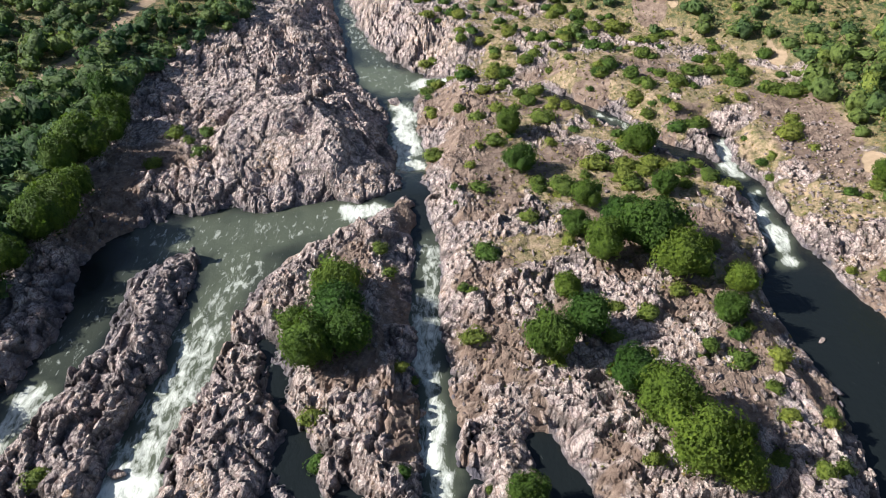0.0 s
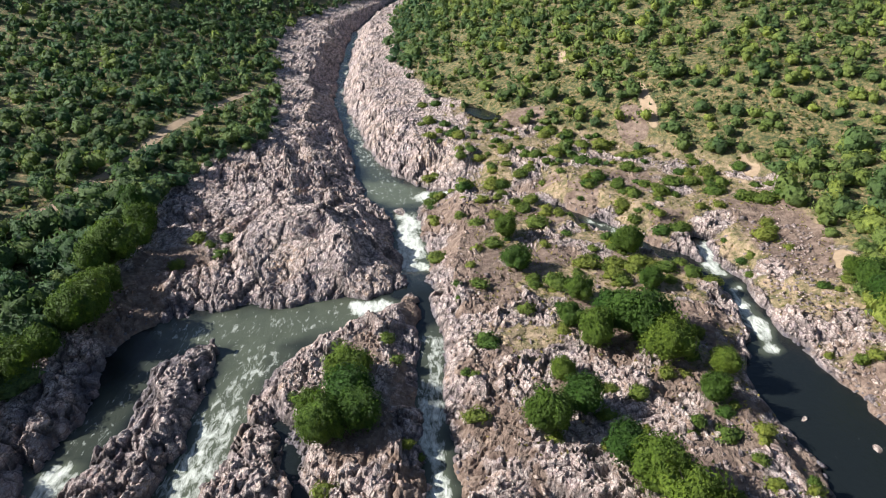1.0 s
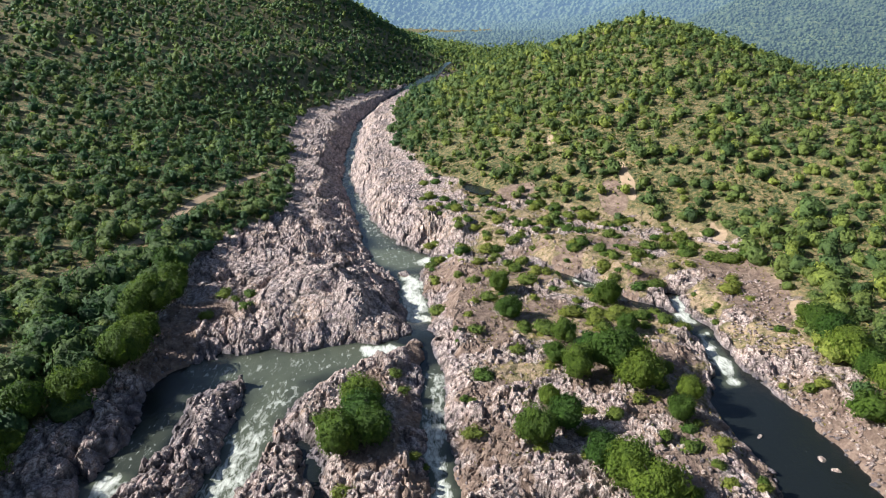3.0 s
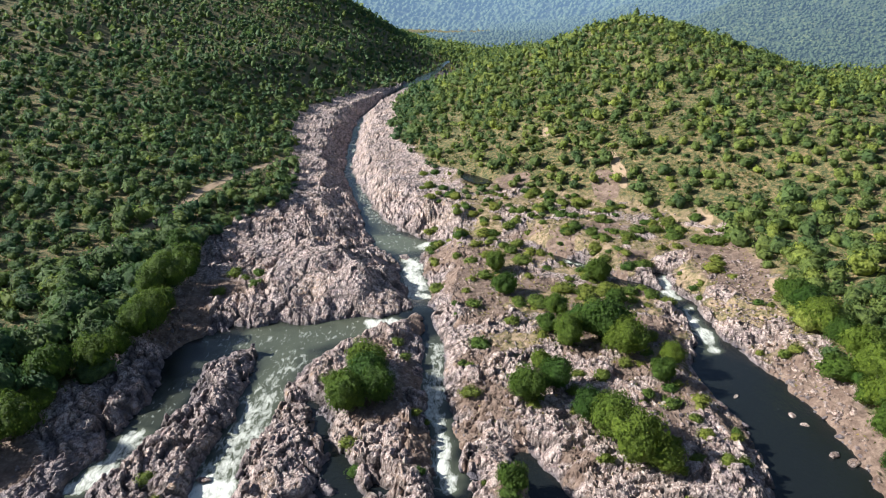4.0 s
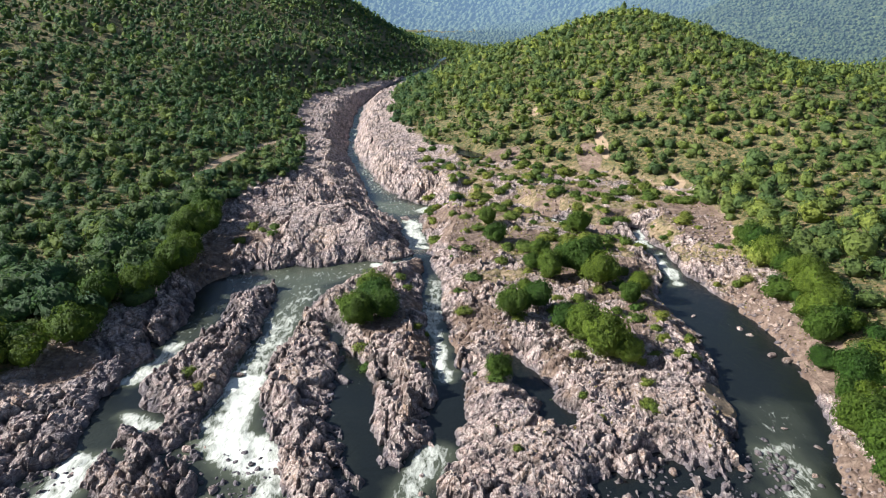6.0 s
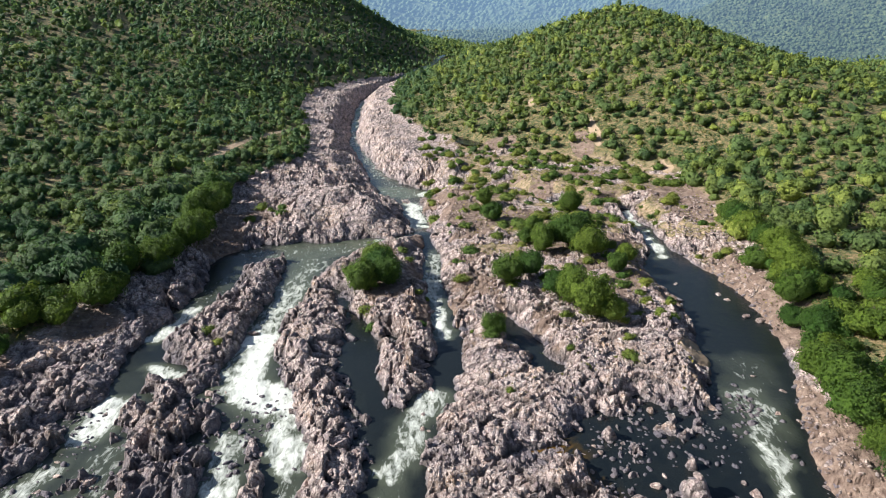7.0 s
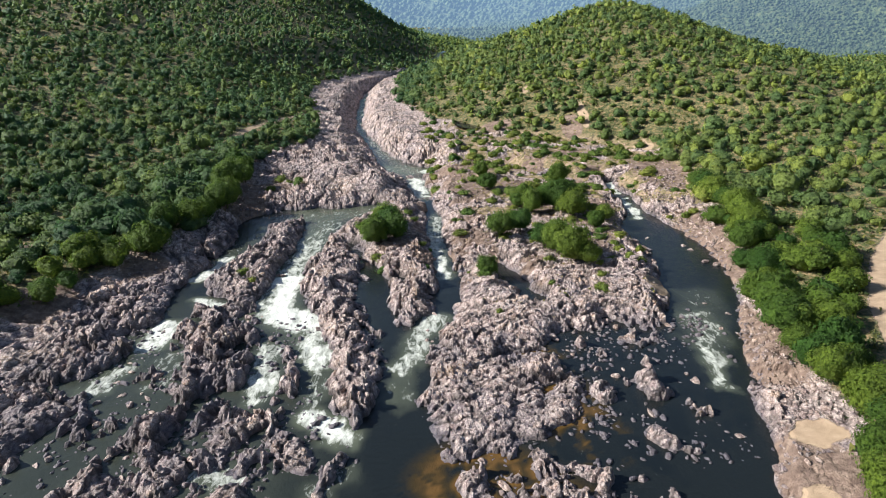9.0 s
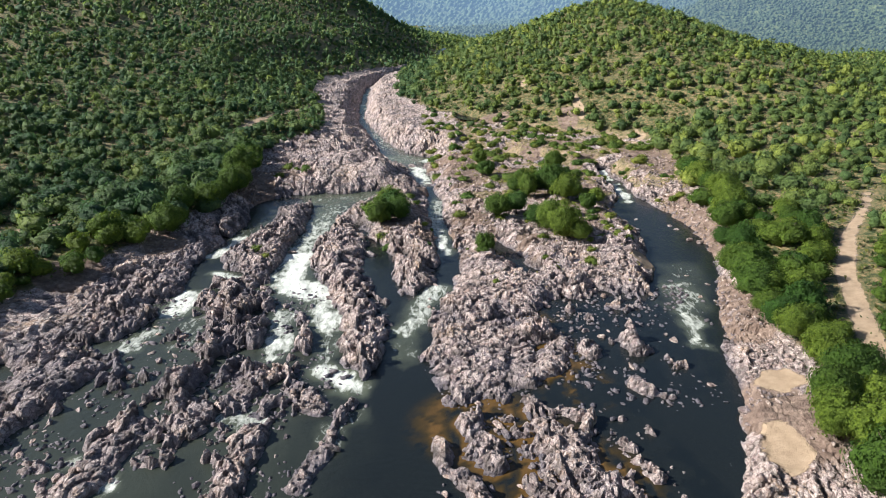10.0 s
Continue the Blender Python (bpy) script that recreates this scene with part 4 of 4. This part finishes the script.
def boulder_mesh(seed):
    local = np.random.default_rng(seed)
    return worn_mesh("boulder", seed, 2, (local.uniform(0.65, 0.95), local.uniform(1.0, 1.9), local.uniform(0.5, 0.8)), 9)


def pebble_mesh(seed):
    local = np.random.default_rng(100 + seed)
    return worn_mesh("stone", 100 + seed, 1, (0.75, local.uniform(0.9, 1.5), 0.62), 3)


BOULDERS = [boulder_mesh(k) for k in range(12)]


def stone_spots(count, seed, x0, x1, y0, y1):
    local = np.random.default_rng(seed)
    px, py = local.uniform(x0, x1, count), local.uniform(y0, y1, count)
    z, rock, soil, (sand, earth), wl, edge, lake, inl, wood = fields(px, py)
    zz = relief(px, py, z, rock, wl, lake)[0]
    depth = wl - zz
    clump = step(0.42, 0.60, fbm(px / 6, py / 8, 320, 4))
    on_dome = step(1.1, 0.9, np.hypot((px - DOME[0]) / DOME[2], (py - DOME[1]) / DOME[3]))
    dry = (depth < 0) * (0.15 + 0.8 * clump) * (1 - 0.45 * soil) * (1 - 0.95 * on_dome) * (1 - wood) * (1 - 0.8 * sand)
    left_or_right = np.maximum(step(-22, -27, px), np.maximum(step(16, 19, px) * step(-24, -12, py), step(-6, 0, px) * step(20, 14, px)))
    shoal = (depth >= 0) * (depth < 1.5) * lake * clump * left_or_right * 0.9
    ok = local.uniform(size=count) < np.maximum(dry, shoal) * (inl < 0)
    top = np.where(depth > 0, wl - 0.15, zz)
    return px[ok], py[ok], top[ok], local


px, py, pz, local = stone_spots(1500, 5, -66, 62, -46, 130)
big_order = np.argsort(py)[:300]
for n in big_order:
    r = 0.38 + 0.75 * local.beta(1.2, 3.0)
    rock_thing = new("boulder", BOULDERS[int(n) % 12])
    rock_thing.matrix_world = Matrix.LocRotScale((px[n], py[n], pz[n] + 0.12 * r), Euler((local.uniform(-0.3, 0.3), local.uniform(-0.4, 0.4), local.normal(0.12, 0.5))), (r, r, r))
    tagged(rock_thing, "angular pink-grey boulder lying among the river rocks", "boulder", "boulders in the river bed")



for n, (x, y, r) in enumerate([(-10.6, 146.5, 2.0), (-36.5, 47.5, 0.9), (22, -4, 1.5), (29.8, -3, 1.1), (27.4, -16, 1.3), (49.7, 66.7, 0.5), (56.4, 60.5, 0.7), (57.2, 57.7, 0.65), (57.8, 49.6, 0.8), (59.3, 47.8, 1.0), (60.8, 46.4, 0.8)]):
    rock_thing = new("boulder", BOULDERS[(n * 5) % 12])
    rock_thing.matrix_world = Matrix.LocRotScale((x, y, float(water_level(np.array([x]), np.array([y]))[0]) + 0.10 * r), Euler((0.1, 0.15, 0.3 + n)), (r, r, r * 0.9))
    tagged(rock_thing, "large grey boulder standing in the river water", "boulder", "boulders in the river bed")


def mesh_arrays(me):
    co = np.empty(len(me.vertices) * 3, np.float32)
    me.vertices.foreach_get("co", co)
    return co.reshape(-1, 3), np.array([list(f.vertices) for f in me.polygons], np.int32)


def rubble(name, shapes, px, py, pz, radii, yaws, rise, local, label):
    """Many stones of the given shapes joined into one mesh."""
    verts, faces, base = [], [], 0
    for n in range(len(px)):
        v, f = shapes[n % len(shapes)]
        c, sn = math.cos(yaws[n]), math.sin(yaws[n])
        lean, dip, r = local.uniform(-0.5, 0.5), local.uniform(-0.3, 0.3), radii[n]
        up = (v[:, 2] + lean * v[:, 0] + dip * v[:, 1]) * r + pz[n] + rise * r
        verts.append(np.stack([(v[:, 0] * c - v[:, 1] * sn) * r + px[n], (v[:, 0] * sn + v[:, 1] * c) * r + py[n], up], 1))
        faces.append(f + base)
        base += len(v)
    stone_verts = np.concatenate(verts)
    stone_damp_shade = damp_and_shade(stone_verts[:, 0], stone_verts[:, 1], stone_verts[:, 2] - 0.3 - water_level(stone_verts[:, 0], stone_verts[:, 1]))
    ob = new(name, quad_mesh(name, stone_verts, np.concatenate(faces), {"damp_shade": stone_damp_shade}))
    ob.data.materials.append(stones_mat)
    return tagged(ob, label, "stones", kind="stuff")


px, py, pz, local = stone_spots(90000, 6, -72, 78, -50, 225)
px, py, pz = px[:3600], py[:3600], pz[:3600]
rubble("loose_stones", [mesh_arrays(pebble_mesh(k)) for k in range(12)], px, py, pz, 0.13 + 0.6 * local.beta(0.9, 4.4, len(px)), local.normal(0.12, 0.5, len(px)), 0.15, local, "broken pink-grey stones scattered over the river bed")

# reddish stones along the foot of the right bank
ty = local.uniform(-24, 120, 2600)
tx = np.interp(ty, EDGE_R_Y, EDGE_R_X) - local.uniform(-1, 11, 2600)
tz0, trock, tsoil, (tsand0, tearth0), twl, tedge0, tlake0, tinl0, twood0 = fields(tx, ty)
ok = (tz0 > twl - 0.2) & (tsand0 < 0.4) & (local.uniform(size=tx.shape) < 0.8)
tx, ty = tx[ok], ty[ok]
rubble("bank_stones", [mesh_arrays(pebble_mesh(60 + k)) for k in range(8)], tx, ty, ground_z(tx, ty), 0.16 + 0.65 * local.beta(1.0, 3.4, len(tx)), local.uniform(0, 3, len(tx)), 0.1, local, "reddish broken stones along the river bank")

# low stones standing in the shallows of the wide river
wx0, wy0 = local.uniform(-64, 46, 9000), local.uniform(-46, 26, 9000)
sz, srock, ssoil, (ssand, searth), swl, sedge, slake, sinl, swood = fields(wx0, wy0)
clump = step(0.44, 0.62, fbm(wx0 / 4, wy0 / 6, 350, 3))
zone = np.maximum(0.55 * step(-13, -20, wx0), np.maximum(0.9 * step(15, 19, wx0) * step(-26, -12, wy0), 0.6 * step(-2, 2, wx0) * step(22, 16, wx0)))
ok = (local.uniform(size=wx0.shape) < clump * zone * slake) & (sz < swl - 0.1)
wx0, wy0, swl = wx0[ok][:1500], wy0[ok][:1500], swl[ok][:1500]
rubble("river_stones", [mesh_arrays(pebble_mesh(40 + k)) for k in range(8)], wx0, wy0, swl - 0.12, 0.18 + 0.75 * local.beta(1.0, 3.2, len(wx0)), local.normal(0.2, 0.7, len(wx0)), 0.1, local, "small grey stones standing in the shallow river water")

# fractured bedrock standing in blocks
kx, ky = np.meshgrid(np.arange(-72, 78, 1.7), np.arange(-50, 170, 2.3))
kx = (kx + rng.uniform(-0.6, 0.6, kx.shape)).ravel()
ky = (ky + rng.uniform(-0.8, 0.8, ky.shape)).ravel()
kz, krock, ksoil, (ksand, kearth), kwl, kedge, klake, kinl, kwood = fields(kx, ky)
solid = np.maximum(step(1.12, 1.0, np.hypot((kx - DOME[0]) / DOME[2], (ky - DOME[1]) / DOME[3])), 0.7 * step(-8, -14, kx) * step(98, 106, ky))
want = (1 - 0.95 * solid) * krock * (kinl < 2) * (kz > kwl - 0.25) * (0.25 + 0.75 * step(0.40, 0.58, fbm(kx / 7, ky / 10, 330, 3)))
ok = rng.uniform(size=kx.shape) < want
kx, ky = kx[ok], ky[ok]
kz = ground_z(kx, ky)
rubble("rock_blocks", [mesh_arrays(worn_mesh("block", 300 + k, 1, (0.8, 1.1 + 0.1 * k, 0.65), 4)) for k in range(10)], kx, ky, kz, 0.20 + 0.80 * rng.beta(1.0, 3.6, len(kx)), rng.normal(0.12, 0.34, len(kx)), 0.0, rng, "fractured blocks of pink-grey bedrock along the channels")

# ---- undergrowth below the trees ----
ux, uy = rng.uniform(-130, 230, 150000), rng.uniform(-60, 400, 150000)
uz, _, _, (usand, uearth), _, uedge, _, uinl, uwood = fields(ux, uy)
clumpy = step(0.38, 0.60, fbm(ux / 5, uy / 5, 340, 3))
ok = rng.uniform(size=ux.shape) < uwood * clumpy * (1 - 0.8 * usand) * (1 - 0.6 * uearth) * (np.abs(ux) < (uy + 110) * 0.72 + 30)
ux, uy = ux[ok], uy[ok]
uz = ground_z(ux, uy)
up = rng.normal(size=(len(ux), 3)) * 0.6 + np.array([0, 0, 0.7])
up /= np.linalg.norm(up, axis=1, keepdims=True)
verts = cards(rng, np.stack([ux, uy, uz + rng.uniform(0.1, 0.7, len(ux))], 1), up, rng.uniform(0.25, 0.7, len(ux)))
under_mat = leaf_material("undergrowth", (0.035, 0.070, 0.018), (0.19, 0.185, 0.048), "tint")
under = new("undergrowth", quad_mesh("undergrowth", verts, np.arange(len(verts)).reshape(-1, 3), {"tint": np.repeat(rng.beta(1.0, 1.6, len(ux)), 3)}, smooth=False))
under.data.materials.append(under_mat)
tagged(under, "low green and brown undergrowth beneath the trees", "undergrowth", kind="stuff")

# ---- dry grass ----
qx, qy = rng.uniform(-66, 84, 52000), rng.uniform(20, 235, 52000)
qz, qrock, qsoil, (qsand, qearth), qwl, qedge, qlake, qinl, qwood = fields(qx, qy)
want = np.clip(0.06 * qrock * (qx > 1) + 0.8 * qsoil, 0, 1) * (qedge > 1.0) * (1 - qsand) * (1 - 0.8 * qwood) * (1 - qlake)
ok = rng.uniform(size=qx.shape) < want
qx, qy = qx[ok], qy[ok]
qz = ground_z(qx, qy)
up = rng.normal(size=(len(qx), 3)) * 0.55 + np.array([0, 0, 0.8])
up /= np.linalg.norm(up, axis=1, keepdims=True)
verts = cards(rng, np.stack([qx, qy, qz + 0.12], 1), up, rng.uniform(0.16, 0.42, len(qx)))
grass_mat = leaf_material("dry_grass", (0.10, 0.12, 0.028), (0.34, 0.27, 0.10), "tint")
grass = new("grass", quad_mesh("grass", verts, np.arange(len(verts)).reshape(-1, 3), {"tint": np.repeat(rng.uniform(0, 1, len(qx)), 3)}, smooth=False))
grass.data.materials.append(grass_mat)
tagged(grass, "dry yellow-green grass between the stones", "grass", kind="stuff")
